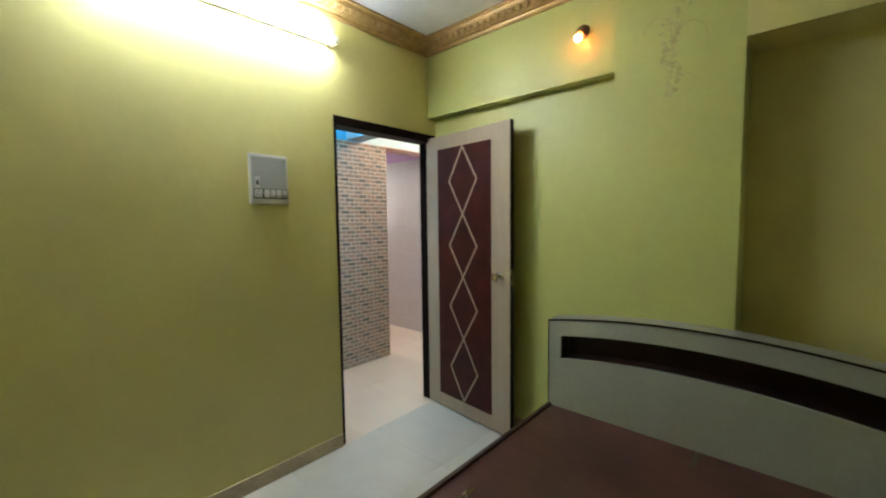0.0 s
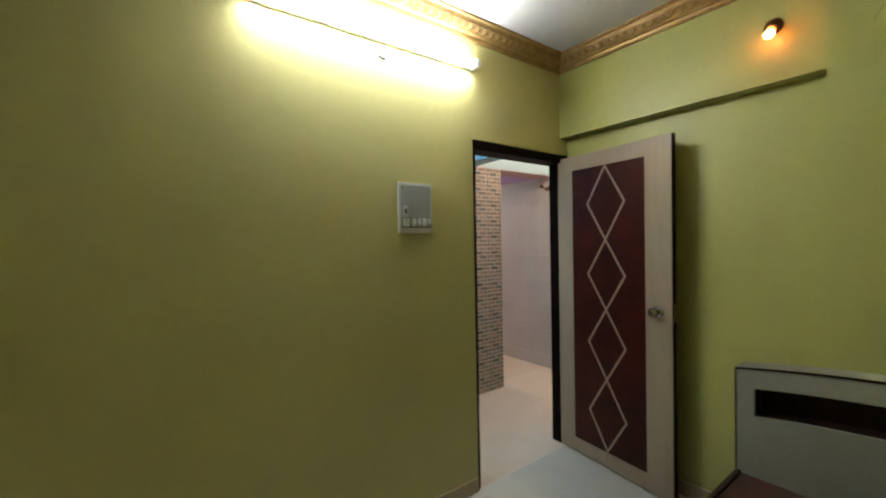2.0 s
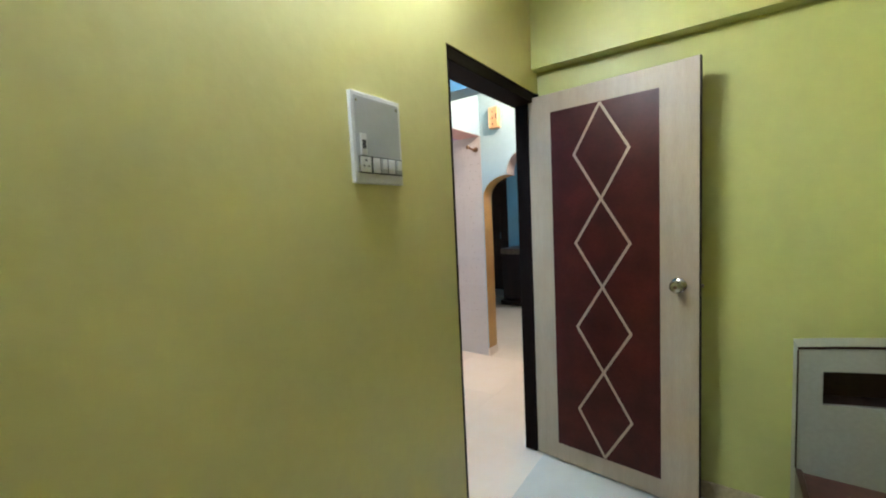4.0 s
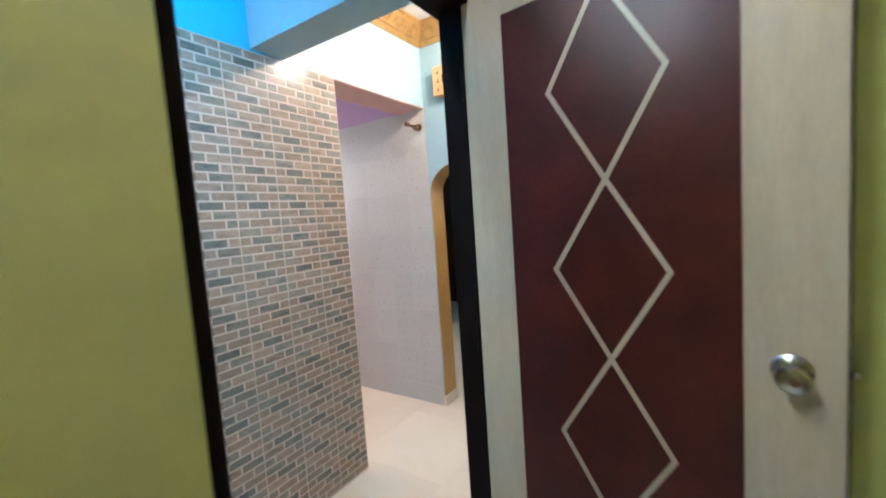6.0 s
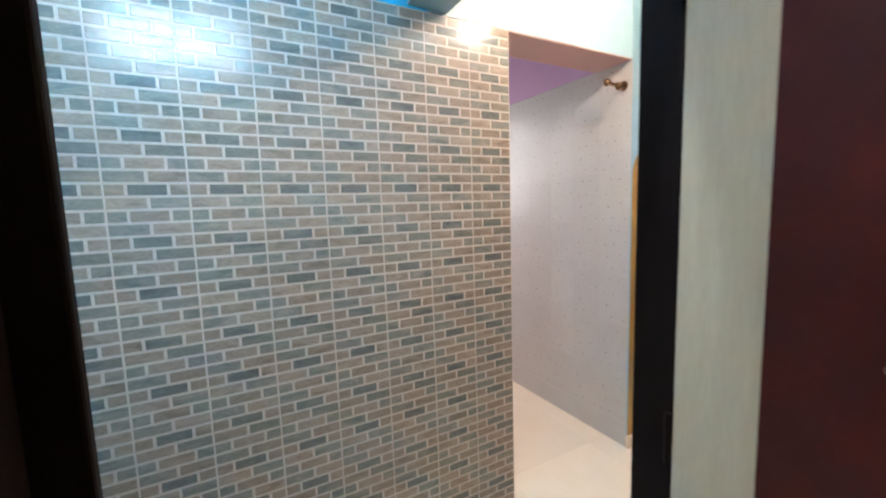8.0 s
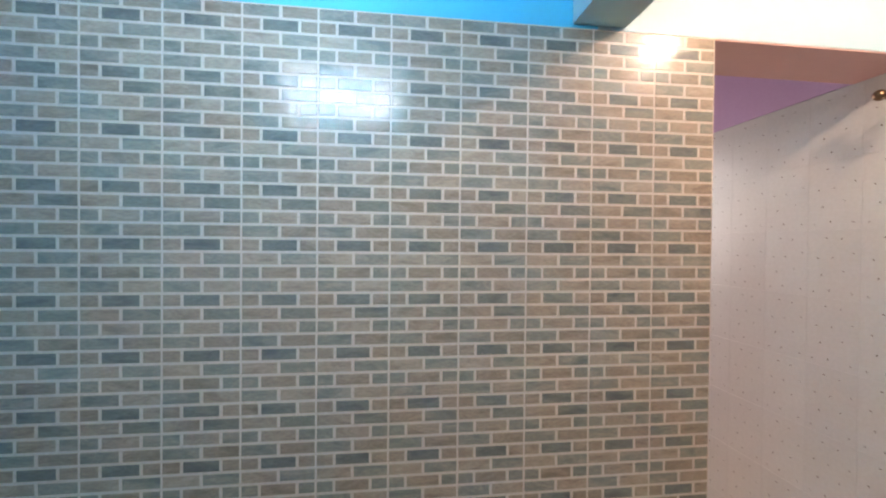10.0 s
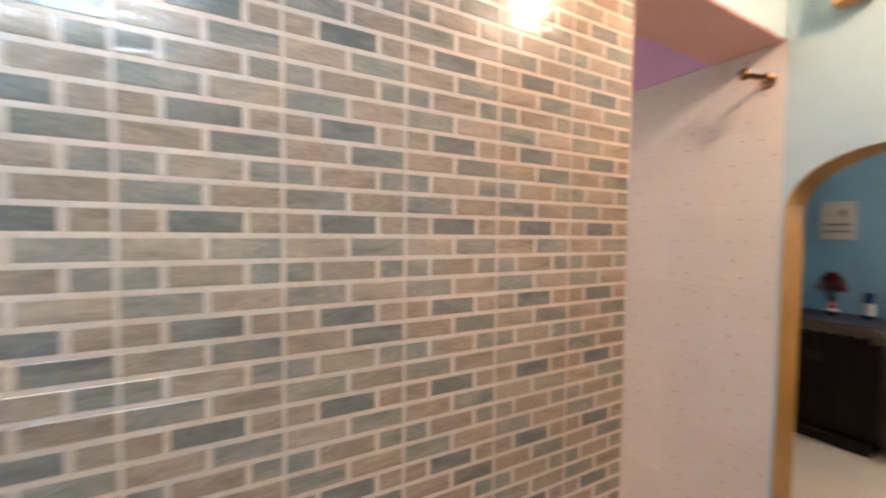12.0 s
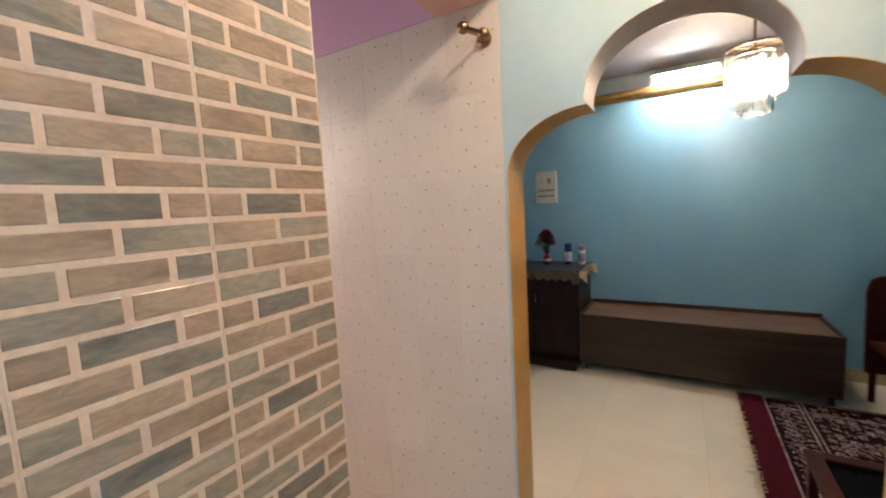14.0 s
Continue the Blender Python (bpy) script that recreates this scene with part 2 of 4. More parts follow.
STEEL = paint("brushed_steel", (0.45, 0.42, 0.38), None, 0.25, metal=1.0, scale=20, fine=200, bump=0.03)
BRASS = paint("antique_brass", (0.27, 0.18, 0.105), (0.19, 0.12, 0.07), 0.3, metal=1.0, scale=20, fine=100, bump=0.05)
WHITE_PLASTIC = paint("white_plastic", (0.62, 0.615, 0.57), (0.58, 0.575, 0.53), 0.3, scale=8, bump=0.02, amount=0.2)
GREY_PLATE = paint("grey_board_plate", (0.40, 0.41, 0.385), None, 0.35, scale=6, bump=0.02, amount=0.2)
DARK_PLASTIC = paint("dark_plastic", (0.03, 0.03, 0.03), None, 0.35, bump=0.02)
WALNUT = paint("dark_walnut_laminate", (0.064, 0.035, 0.021), (0.034, 0.018, 0.0125), 0.34, scale=5, fine=40, bump=0.12, stretch=(1, 0.25, 4), amount=1.2, spec=0.28)
MAHOGANY = paint("near_black_mahogany_laminate", (0.024, 0.0095, 0.0072), (0.014, 0.006, 0.005), 0.36, scale=5, fine=40, bump=0.1, stretch=(4, 4, 0.3), amount=1.1, spec=0.2)
WALNUT_TOP = paint("worn_walnut_ply_top", (0.15, 0.078, 0.044), (0.07, 0.036, 0.022), 0.33, scale=3, fine=30, bump=0.12, stretch=(2, 0.6, 1), amount=1.4, spec=0.35)
PLY_RED = paint("red_brown_ply_platform", (0.095, 0.034, 0.024), (0.043, 0.016, 0.012), 0.38, scale=3.2, fine=38, bump=0.18, amount=1.5, stretch=(1.6, 0.7, 1))
HEAD_GREY = paint("grey_green_headboard_laminate", (0.30, 0.30, 0.24), (0.26, 0.26, 0.205), 0.35, scale=3, fine=70, bump=0.06, amount=0.5)
DARK_WOOD = paint("dark_recess_laminate", (0.026, 0.012, 0.008), (0.017, 0.008, 0.006), 0.42, scale=5, fine=50, bump=0.1, spec=0.12)
FAN_BROWN = paint("brown_fan_enamel", (0.16, 0.12, 0.085), (0.14, 0.105, 0.075), 0.35, scale=4, fine=90, bump=0.03)
STAIN = paint("faded_bronze_stencil_paint", (0.36, 0.285, 0.10), (0.43, 0.39, 0.155), 0.45, scale=25, fine=120, bump=0.1)
STAIN_SOFT = paint("worn_stencil_wash", (0.43, 0.385, 0.15), (0.46, 0.45, 0.175), 0.45, scale=30, fine=120, bump=0.1)
ORANGE_BOX = paint("orange_plastic_box", (0.72, 0.44, 0.22), (0.66, 0.39, 0.185), 0.35, scale=5, bump=0.03)
MAROON = paint("maroon_rug_pile", (0.075, 0.006, 0.012), (0.05, 0.005, 0.009), 0.95, scale=30, fine=300, bump=0.6, spec=0.1)
RUG_DARK = paint("dark_rug_pile", (0.013, 0.004, 0.005), (0.022, 0.005, 0.007), 0.95, scale=30, fine=300, bump=0.6, spec=0.1)
RUG_PALE = paint("pale_rug_pile", (0.52, 0.42, 0.38), (0.17, 0.09, 0.08), 0.95, scale=34, fine=300, bump=0.6, spec=0.1, amount=1.5)
CLOTH = paint("dark_patterned_table_cover", (0.012, 0.015, 0.028), (0.05, 0.052, 0.06), 0.4, scale=38, fine=160, bump=0.3, amount=1.2, spec=0.2)
HEM_SILVER = paint("silver_brown_lace_hem", (0.34, 0.26, 0.18), (0.13, 0.09, 0.06), 0.4, scale=60, fine=160, bump=0.3, amount=1.3)
CLOTH_CREAM = paint("cream_cloth_hem", (0.60, 0.48, 0.30), (0.5, 0.38, 0.22), 0.6, scale=30, bump=0.2)
RED_PETAL = paint("red_petals", (0.42, 0.012, 0.018), (0.30, 0.008, 0.012), 0.6, scale=40, bump=0.2, island=0.25)
VASE_RED = paint("red_glazed_vase", (0.30, 0.012, 0.02), (0.22, 0.008, 0.014), 0.12, scale=20, bump=0.02)
NAVY = paint("navy_plastic", (0.012, 0.035, 0.12), None, 0.25, bump=0.02)
LABEL_WHITE = paint("white_label", (0.62, 0.62, 0.64), None, 0.4, bump=0.02)
LAVENDER = paint("lavender_printed_label", (0.34, 0.31, 0.42), (0.22, 0.19, 0.30), 0.4, scale=60, bump=0.02)
MAUVE = paint("mauve_cap_plastic", (0.22, 0.11, 0.16), None, 0.3, bump=0.02)
TABLE_RED = paint("red_mahogany_table_wood", (0.055, 0.011, 0.008), (0.033, 0.007, 0.005), 0.5, scale=5, fine=40, bump=0.08, stretch=(0.3, 3, 3), spec=0.08)
SMOKE = glass("smoked_table_glass", (0.05, 0.05, 0.05), 0.12, 1.09)
CRYSTAL = glass("clear_crystal", (1, 0.98, 0.95), 0.1)
TUBE_GLOW = glow("lit_cool_white_tube", (0.85, 0.98, 1.1), 42.0)
HALL_TUBE_GLOW = glow("lit_cool_hall_tube", (0.75, 0.89, 1.0), 42.0)
LIVING_TUBE_GLOW = glow("lit_living_tube", (0.92, 0.97, 1.0), 66.0)
BULB_GLOW = glow("lit_orange_bulb", (1.0, 0.30, 0.10), 12.0)
WARM_GLOW = glow("lit_warm_bulb", (1.0, 0.71, 0.52), 235.0)
CHAND_GLOW = glow("lit_chandelier_bulb", (1.0, 0.80, 0.58), 42.0)


# ---------------------------------------------------------------- bedroom shell
def wall(name, boxes, mat, label):
    bm = bmesh.new()
    for b in boxes:
        box(bm, *b)
    return solid(name, bm, mat, label, "wall", "structure")


DOOR_L, DOOR_R, DOOR_H = -0.853, 0.02, 2.038      # outside of the black frame
wall("wall_bedroom_door", [(-3.6, DOOR_L, 0, 0.1, 0, 2.95), (DOOR_L, DOOR_R, 0, 0.1, DOOR_H, 2.95), (DOOR_R, 0.1, 0, 0.1, 0, 2.95)], GREEN, "yellow-green painted plaster wall with a doorway")
wall("wall_bedroom_beam", [(BEAM_X, 0.3, -1.353, -0.001, 2.152, 2.95)], GREEN_DIM, "green painted beam over the open door leaf, darkened for weaker light")
wall("wall_bedroom_side", [(LOW_X, 0.3, -1.353, -0.001, 0, 2.152)], GREEN_DIM, "green painted plaster wall behind the open door, darkened for weaker light")
wall("wall_bedroom_column", [(COL_X, 0.3, -1.885, -1.354, 0, 2.95)], GREEN_DIM, "green painted column with a faded stencil, darkened for weaker light")
wall("wall_bedroom_niche", [(0.14, 0.3, -3.6, -1.886, 0, 2.95), (COL_X, 0.139, -3.6, -1.886, 2.146, 2.95)], GREEN, "green painted recessed wall under a deep beam")
wall("wall_bedroom_far", [(-3.6, 0.3, -3.75, -3.601, 0, 2.95)], GREEN, "yellow-green painted plaster wall")
wall("wall_bedroom_left", [(-3.75, -3.601, -3.75, 0.1, 0, 2.95)], GREEN, "yellow-green painted plaster wall")
wall("ceiling_bedroom", [(-3.6, 0.17, -3.6, -0.001, CEIL, 2.94)], WHITE_CEIL, "white painted plaster ceiling")["category"] = "ceiling"


def cornice(name, length, place, rz, label, drop=0.102, out=0.085, mat=None):
    """A gilded plaster cornice along +x, wall at y = 0, top at z = 0, with raised slanting leaves."""
    prof = [(0, 0), (-out, 0), (-out, -0.012), (-out * 0.86, -0.018), (-out * 0.8, -0.03), (-out * 0.42, -drop * 0.66), (-out * 0.36, -drop * 0.74), (-out * 0.22, -drop * 0.78), (-out * 0.2, -drop * 0.9), (-out * 0.08, -drop), (0, -drop)]
    bm = prism(prof, "x", 0, length)
    a, b = Vector((0, -out * 0.74, -0.038)), Vector((0, -out * 0.42, -drop * 0.62))
    d = (b - a)
    nrm = Vector((0, -d.z, d.y)).normalized() * -1
    if nrm.y > 0:
        nrm = -nrm
    n = int(length / 0.052)
    for i in range(n):
        x, flip = (i + 0.3) * length / n, i % 2

        def at(u, s, lift):
            p = a + d * s
            return Vector((x + u, p.y, p.z)) + nrm * lift

        # a slanting stem with curled leaflets on both sides
        stem = [at(0.013 * math.sin(k / 6 * math.pi * 1.5) + 0.024 * k / 6, k / 6, 0.001 + 0.003 * math.sin(math.pi * k / 6)) for k in range(7)]
        _join(bm, tube(stem, [0.002, 0.0045, 0.006, 0.0065, 0.006, 0.0045, 0.002], 6))
        for s0, side in ((0.2, 1), (0.45, -1), (0.62, 1), (0.85, -1)):
            c = 0.013 * math.sin(s0 * math.pi * 1.5) + 0.024 * s0
            leaf = [at(c, s0, 0.001), at(c + side * 0.009, s0 - 0.1 * side, 0.0035), at(c + side * 0.017, s0 + (0.03 if flip else -0.03), 0.003), at(c + side * 0.020, s0 + 0.12 * side, 0.001)]
            _join(bm, tube(leaf, [0.002, 0.0042, 0.004, 0.0015], 5))
    # plain beads above and below the leaves
    for s0, rad in ((-0.06, 0.0035), (1.12, 0.0035)):
        p = a + d * s0
        _join(bm, tube([(0, p.y, p.z), (length, p.y, p.z)], rad, 8))
    ob = solid(name, bm, mat or GOLD, label, "cornice", "structure", smooth=True)
    ob.matrix_basis = pose(*place, 0, 0, rz)
    return ob


def _join(bm, extra):
    """Adds the faces of extra to bm."""
    verts = {v: bm.verts.new(v.co) for v in extra.verts}
    for f in extra.faces:
        nf = bm.faces.new([verts[v] for v in f.verts])
        nf.material_index = f.material_index
    extra.free()
    return bm


cornice("cornice_door_wall", 3.56, (-3.6, 0, CEIL), 0, "gilded plaster cornice with slanting leaf relief")
cornice("cornice_beam", 1.352, (BEAM_X, 0, CEIL), -90, "gilded plaster cornice with curling leaf relief")
cornice("cornice_column", 2.24, (COL_X, -1.357, CEIL), -90, "gilded plaster cornice with curling leaf relief")

# floors: slabs with separate tiles on them
FLOORS = []


def floor_slab(name, x0, x1, y0, y1, label):
    bm = bmesh.new()
    box(bm, x0, x1, y0, y1, -0.12, -0.0035)
    return solid(name, bm, JOINT, label, "floor", "structure")


FLOORS.append((floor_slab("floor_bedroom", -3.6, 0.17, -3.6, 0.0, "pale polished vitrified tile floor"), -3.6, 0.17, -3.6, 0.0, 0.6, FLOOR_WHITE))
FLOORS.append((floor_slab("floor_hall", -1.9, ARCH_X, 0.0, 3.2, "cream polished vitrified tile floor"), -1.9, ARCH_X, 0.0, 3.2, 0.6, FLOOR_CREAM))
FLOORS.append((floor_slab("floor_living", ARCH_X, 3.95, -2.0, 3.2, "cream polished vitrified tile floor"), ARCH_X, 3.95, -2.0, 3.2, 0.6, FLOOR_CREAM))
bm = bmesh.new()
box(bm, 0.171, ARCH_X, -0.2, -0.001, -0.12, -0.004)
solid("floor_edge", bm, FLOOR_CREAM, "cream polished floor strip", "floor", "structure")


def skirting(name, boxes, mat=SKIRT, label="beige glazed skirting tile along the wall"):
    bm = bmesh.new()
    for b in boxes:
        _join(bm, soft_box(*b, r=0.003, seg=1))
    return solid(name, bm, mat, label, "skirting", "structure")


skirting("baseboard_bedroom", [(-3.6, DOOR_L - 0.002, -0.012, -0.0005, 0, 0.085), (LOW_X - 0.012, LOW_X - 0.0005, -1.0, -0.015, 0, 0.085)])

# ---------------------------------------------------------------- bedroom door
FW = 0.055
bm = bmesh.new()
_join(bm, soft_box(DOOR_L - 0.001, DOOR_L + 0.061, 0.076, 0.094, 0, DOOR_H - FW, 0.004))
_join(bm, soft_box(DOOR_L - 0.001, DOOR_L + 0.046, 0.0945, 0.127, 0, DOOR_H - FW, 0.004))
_join(bm, soft_box(DOOR_L - 0.001, DOOR_L + 0.022, 0.003, 0.0755, 0, DOOR_H - FW, 0.003))
_join(bm, soft_box(-0.03, DOOR_R, 0.036, 0.112, 0, DOOR_H, 0.004))
_join(bm, soft_box(0.0, DOOR_R, -0.012, 0.0355, 0, DOOR_H, 0.003))
_join(bm, soft_box(DOOR_L, 0.0, 0.002, 0.126, DOOR_H - FW, DOOR_H, 0.004))
solid("door_frame", bm, FRAME_BLACK, "glossy black painted wooden door frame", "door frame", "structure")
HINGE, TIP = Vector((-0.041, 0.028, 0)), Vector((-0.1245, -0.760, 0))
LEAF_W, LEAF_H, LEAF_T = (TIP - HINGE).length, 1.995, 0.034
leaf = thing("door_1", (HINGE.x, HINGE.y, 0.012), "open flush door in cream and red-brown laminate with inlaid diamonds", "door", kind="structure", rz=math.degrees(math.atan2((TIP - HINGE).y, (TIP - HINGE).x)))
# local x along the leaf from the hinge, visible face at y = 0 looking along -y
part("leaf", soft_box(0, LEAF_W, 0.001, LEAF_T, 0, LEAF_H, 0.002), LAM_CREAM, leaf)
PX0, PX1, PZ0, PZ1 = 0.128, 0.641, 0.098, 1.899
part("panel", soft_box(PX0, PX1, -0.0012, 0.0008, PZ0, PZ1, 0.0004, 1), LAM_RED, leaf, "red-brown mottled laminate panel")
part("edge_lipping", soft_box(LEAF_W, LEAF_W + 0.004, 0.0, LEAF_T, 0, LEAF_H, 0.001, 1), FRAME_BLACK, leaf, "black painted door edge")


def strip(u0, v0, u1, v1, w, y0, y1):
    d = Vector((u1 - u0, v1 - v0))
    s = Vector((-d.y, d.x)).normalized() * w / 2
    e = d.normalized() * w * 0.2
    return prism([(u0 - e.x - s.x, v0 - e.y - s.y), (u1 + e.x - s.x, v1 + e.y - s.y), (u1 + e.x + s.x, v1 + e.y + s.y), (u0 - e.x + s.x, v0 - e.y + s.y)], "y", y0, y1)


mid, hw = 0.383, 0.132
CROSS_Z = (PZ0 + 0.008, 0.557, 0.996, 1.434, PZ1 - 0.006)
for i in range(4):
    z, dh = CROSS_Z[i], CROSS_Z[i + 1] - CROSS_Z[i]
    for a, b in (((mid, z), (mid - hw, z + dh / 2)), ((mid - hw, z + dh / 2), (mid, z + dh)), ((mid, z + dh), (mid + hw, z + dh / 2)), ((mid + hw, z + dh / 2), (mid, z))):
        part("inlay_strip", strip(*a, *b, 0.012, -0.0024 - 0.0002 * (i % 2), -0.0009), LAM_CREAM, leaf, "cream laminate inlay strip")
KX, KZ = 0.715, 1.032
knob = part("door_knob", merge(*[lathe(p, 24) for p in ([(0.033, 0), (0.033, 0.004), (0.028, 0.009), (0.012, 0.012), (0.010, 0.03), (0.018, 0.036), (0.026, 0.046), (0.027, 0.056), (0.022, 0.064), (0.008, 0.067)],)]), STEEL, leaf, "round satin steel door knob", smooth=True)
knob.matrix_basis = pose(KX, -0.0005, KZ, 90, 0, 0)
knob2 = part("door_knob", lathe([(0.033, 0), (0.033, 0.004), (0.012, 0.012), (0.010, 0.03), (0.026, 0.046), (0.022, 0.064), (0.008, 0.067)], 24), STEEL, leaf, smooth=True)
knob2.matrix_basis = pose(KX, LEAF_T + 0.0005, KZ, -90, 0, 0)
part("key_button", lathe([(0.008, -0.0685), (0.008, -0.066), (0.006, -0.065)], 12), BRASS, knob)
bpy.data.objects["key_button"].matrix_basis = pose(0, 0, 0.1345)
part("latch_plate", soft_box(LEAF_W + 0.0042, LEAF_W + 0.0062, 0.006, 0.028, KZ - 0.05, KZ + 0.05, 0.0006, 1), STEEL, leaf)
part("latch_bolt", soft_box(LEAF_W + 0.0062, LEAF_W + 0.016, 0.012, 0.022, KZ - 0.008, KZ + 0.008, 0.002, 1), STEEL, leaf)
for hz in (0.25, 1.0, 1.75):
    part("hinge", tube([(-0.004, -0.004, hz - 0.045), (-0.004, -0.004, hz + 0.045)], 0.006, 10), FRAME_BLACK, leaf, "painted-over butt hinge", smooth=True)


# ---------------------------------------------------------------- bedroom things
def switchboard(name, w, h, place, rz, label, plate):
    """A surface switchboard, back at y = 0 and face towards -y, centred at the place."""
    sb = thing(name, place, label, "switchboard", rz=rz)
    sb.scale = (1, 0.42, 1)
    part("back_box", soft_box(-w / 2, w / 2, -0.034, -0.0, -h / 2, h / 2, 0.003), WHITE_PLASTIC, sb)
    part("cover_plate", soft_box(-w / 2 + 0.009, w / 2 - 0.009, -0.038, -0.0335, -h / 2 + 0.03, h / 2 - 0.012, 0.002), plate, sb, "laminate cover plate")
    for sx in (-1, 1):
        for sz in (-1, 1):
            s = part("screw", lathe([(0.004, 0), (0.004, 0.002), (0.002, 0.003)], 10), STEEL, sb)
            s.matrix_basis = pose(sx * (w / 2 - 0.018), -0.0375, -h / 2 + 0.045 if sz < 0 else h / 2 - 0.026, 90)
    return sb


sb = switchboard("switchboard", 0.200, 0.254, (-1.255, 0.0, 1.627), 0, "white plastic switchboard with a grey plate and rocker switches", GREY_PLATE)
# shade in the gaps round the switches, drawn as a dark plate
part("module_frame", soft_box(-0.084, 0.1 - 0.004, -0.0395, -0.0375, -0.099, -0.049, 0.0008, 1), DARK_PLASTIC, sb, "dark plate standing in for the shadow gap round the switches")
part("main_switch", soft_box(-0.076, -0.052, -0.046, -0.038, -0.046, 0.012, 0.002), WHITE_PLASTIC, sb)
part("rocker", soft_box(-0.071, -0.057, -0.050, -0.046, -0.03, -0.006, 0.002), DARK_PLASTIC, sb, "dark rocker of the main switch")
part("socket_plate", soft_box(-0.08, -0.04, -0.046, -0.038, -0.095, -0.052, 0.002), WHITE_PLASTIC, sb)
for dx, dz, r in ((0, 0.012, 0.004), (-0.009, -0.004, 0.0032), (0.009, -0.004, 0.0032)):
    p = part("socket_hole", lathe([(r, 0), (r, 0.0012)], 10), DARK_PLASTIC, sb)
    p.matrix_basis = pose(-0.06 + dx, -0.0462, -0.074 + dz, 90)
for i in range(4):
    x = -0.03 + i * 0.032
    part("rocker_frame", soft_box(x, x + 0.028, -0.045, -0.038, -0.095, -0.052, 0.0015), GREY_PLATE if i % 2 else WHITE_PLASTIC, sb)
    part("rocker", soft_box(x + 0.005, x + 0.023, -0.051, -0.045, -0.083, -0.058 + 0.004 * (i % 2), 0.002), WHITE_PLASTIC, sb)


def tube_light(name, length, place, rz, label, mat):
    """A batten tube light along x with its back on the wall y = 0."""
    tl = thing(name, place, label, "tube light", rz=rz)
    part("batten", soft_box(-length / 2 + 0.03, length / 2 - 0.03, -0.028, -0.002, -0.018, 0.018, 0.003), WHITE_PLASTIC, tl)
    lamp = part("tube_lamp", tube([(-length / 2 + 0.035, -0.058, 0), (length / 2 - 0.035, -0.058, 0)], 0.013, 16), mat, tl, "lit fluorescent tube", smooth=True)
    for s in (-1, 1):
        x = s * (length / 2 - 0.02)
        part("end_holder", soft_box(x - 0.016, x + 0.016, -0.078, -0.002, -0.022, 0.022, 0.004), WHITE_PLASTIC, tl)
    return tl


tube_light("tube_light", 1.22, (-1.452, 0.0, 2.438), 0, "lit white fluorescent tube on a wall batten", TUBE_GLOW)
hook = thing("wall_hook", (-1.426, 0.0, 2.351), "small steel double hook screwed to the wall", "hook")
part("plate", soft_box(-0.022, 0.022, -0.004, 0, -0.008, 0.008, 0.002), STEEL, hook)
for s in (-1, 1):
    part("prong", tube([(s * 0.014, -0.003, 0), (s * 0.014, -0.02, -0.004), (s * 0.014, -0.026, 0.01)], 0.003, 8), STEEL, hook, smooth=True)

bulb = thing("wall_bulb", (BEAM_X, -1.173, 2.402), "lit orange bulb in an angled brass holder on the beam", "wall lamp")
rose = part("rose", lathe([(0.036, 0), (0.036, 0.006), (0.026, 0.014), (0.014, 0.02)], 20), BRASS, bulb, smooth=True)
rose.matrix_basis = pose(-0.0005, 0, 0, 0, -90, 0)
part("holder", tube([(-0.012, 0, 0.0), (-0.03, 0, -0.012), (-0.05, 0, -0.032)], [0.014, 0.018, 0.019], 16), BRASS, bulb, smooth=True)
globe = part("bulb", lathe([(0.012, -0.03), (0.016, -0.022), (0.026, -0.004), (0.029, 0.01), (0.025, 0.024), (0.014, 0.034), (0.003, 0.037)], 20), BULB_GLOW, bulb, "glowing orange bulb", smooth=True)
globe.matrix_basis = pose(-0.064, 0, -0.049, 0, 222, 0)
globe.scale = (0.68, 0.68, 0.68)

# ceiling fan
fan = thing("ceiling_fan", (-1.562, -1.002, CEIL), "brown three-bladed ceiling fan at rest", "fan")
part("canopy", lathe([(0.055, 0), (0.055, -0.02), (0.035, -0.055), (0.016, -0.065)], 20), FAN_BROWN, fan, smooth=True)
part("down_rod", tube([(0, 0, -0.05), (0, 0, -0.17)], 0.0105, 12), FAN_BROWN, fan, smooth=True)
part("motor", lathe([(0.02, -0.157), (0.06, -0.167), (0.10, -0.182), (0.118, -0.207), (0.118, -0.237), (0.10, -0.257), (0.05, -0.272), (0.02, -0.277)], 28), FAN_BROWN, fan, smooth=True)
base_turn = math.degrees(math.atan2(0.225, 0.40))
for k in range(3):
    turn = pose(0, 0, -0.235, 0, 0, base_turn + 120 * k)
    prof = [(0.14, -0.048), (0.30, -0.062), (0.48, -0.066), (0.585, -0.062), (0.598, -0.05), (0.598, 0.052), (0.585, 0.062), (0.48, 0.06), (0.30, 0.05), (0.14, 0.04)]
    blade = part("blade", prism(prof, "z", -0.0015, 0.0015), FAN_BROWN, fan, "brown enamelled fan blade")
    blade.matrix_basis = turn @ pose(0, 0, 0, 7, 0, 0)
    arm = part("blade_arm", merge(soft_box(0.09, 0.21, -0.016, 0.016, 0.003, 0.008, 0.002), *[tube([(x, y, 0.006), (x, y, 0.014)], 0.006, 8) for x, y in ((0.165, 0), (0.195, 0.009), (0.195, -0.009))]), FAN_BROWN, fan)
    arm.matrix_basis = turn


# bed with a curved storage headboard
HBX = -0.218
BED_Y0, BED_Y1, BED_Z = -2.44, -1.070, 0.388
bed = thing("bed", (0, 0, 0), "bare box bed with red-brown ply platform and curved grey headboard", "bed")


def hb_top(y):
    s = (y - BED_Y0) / (BED_Y1 - BED_Y0) * 2 - 1
    return 0.842 + 0.062 * (1 - s * s)


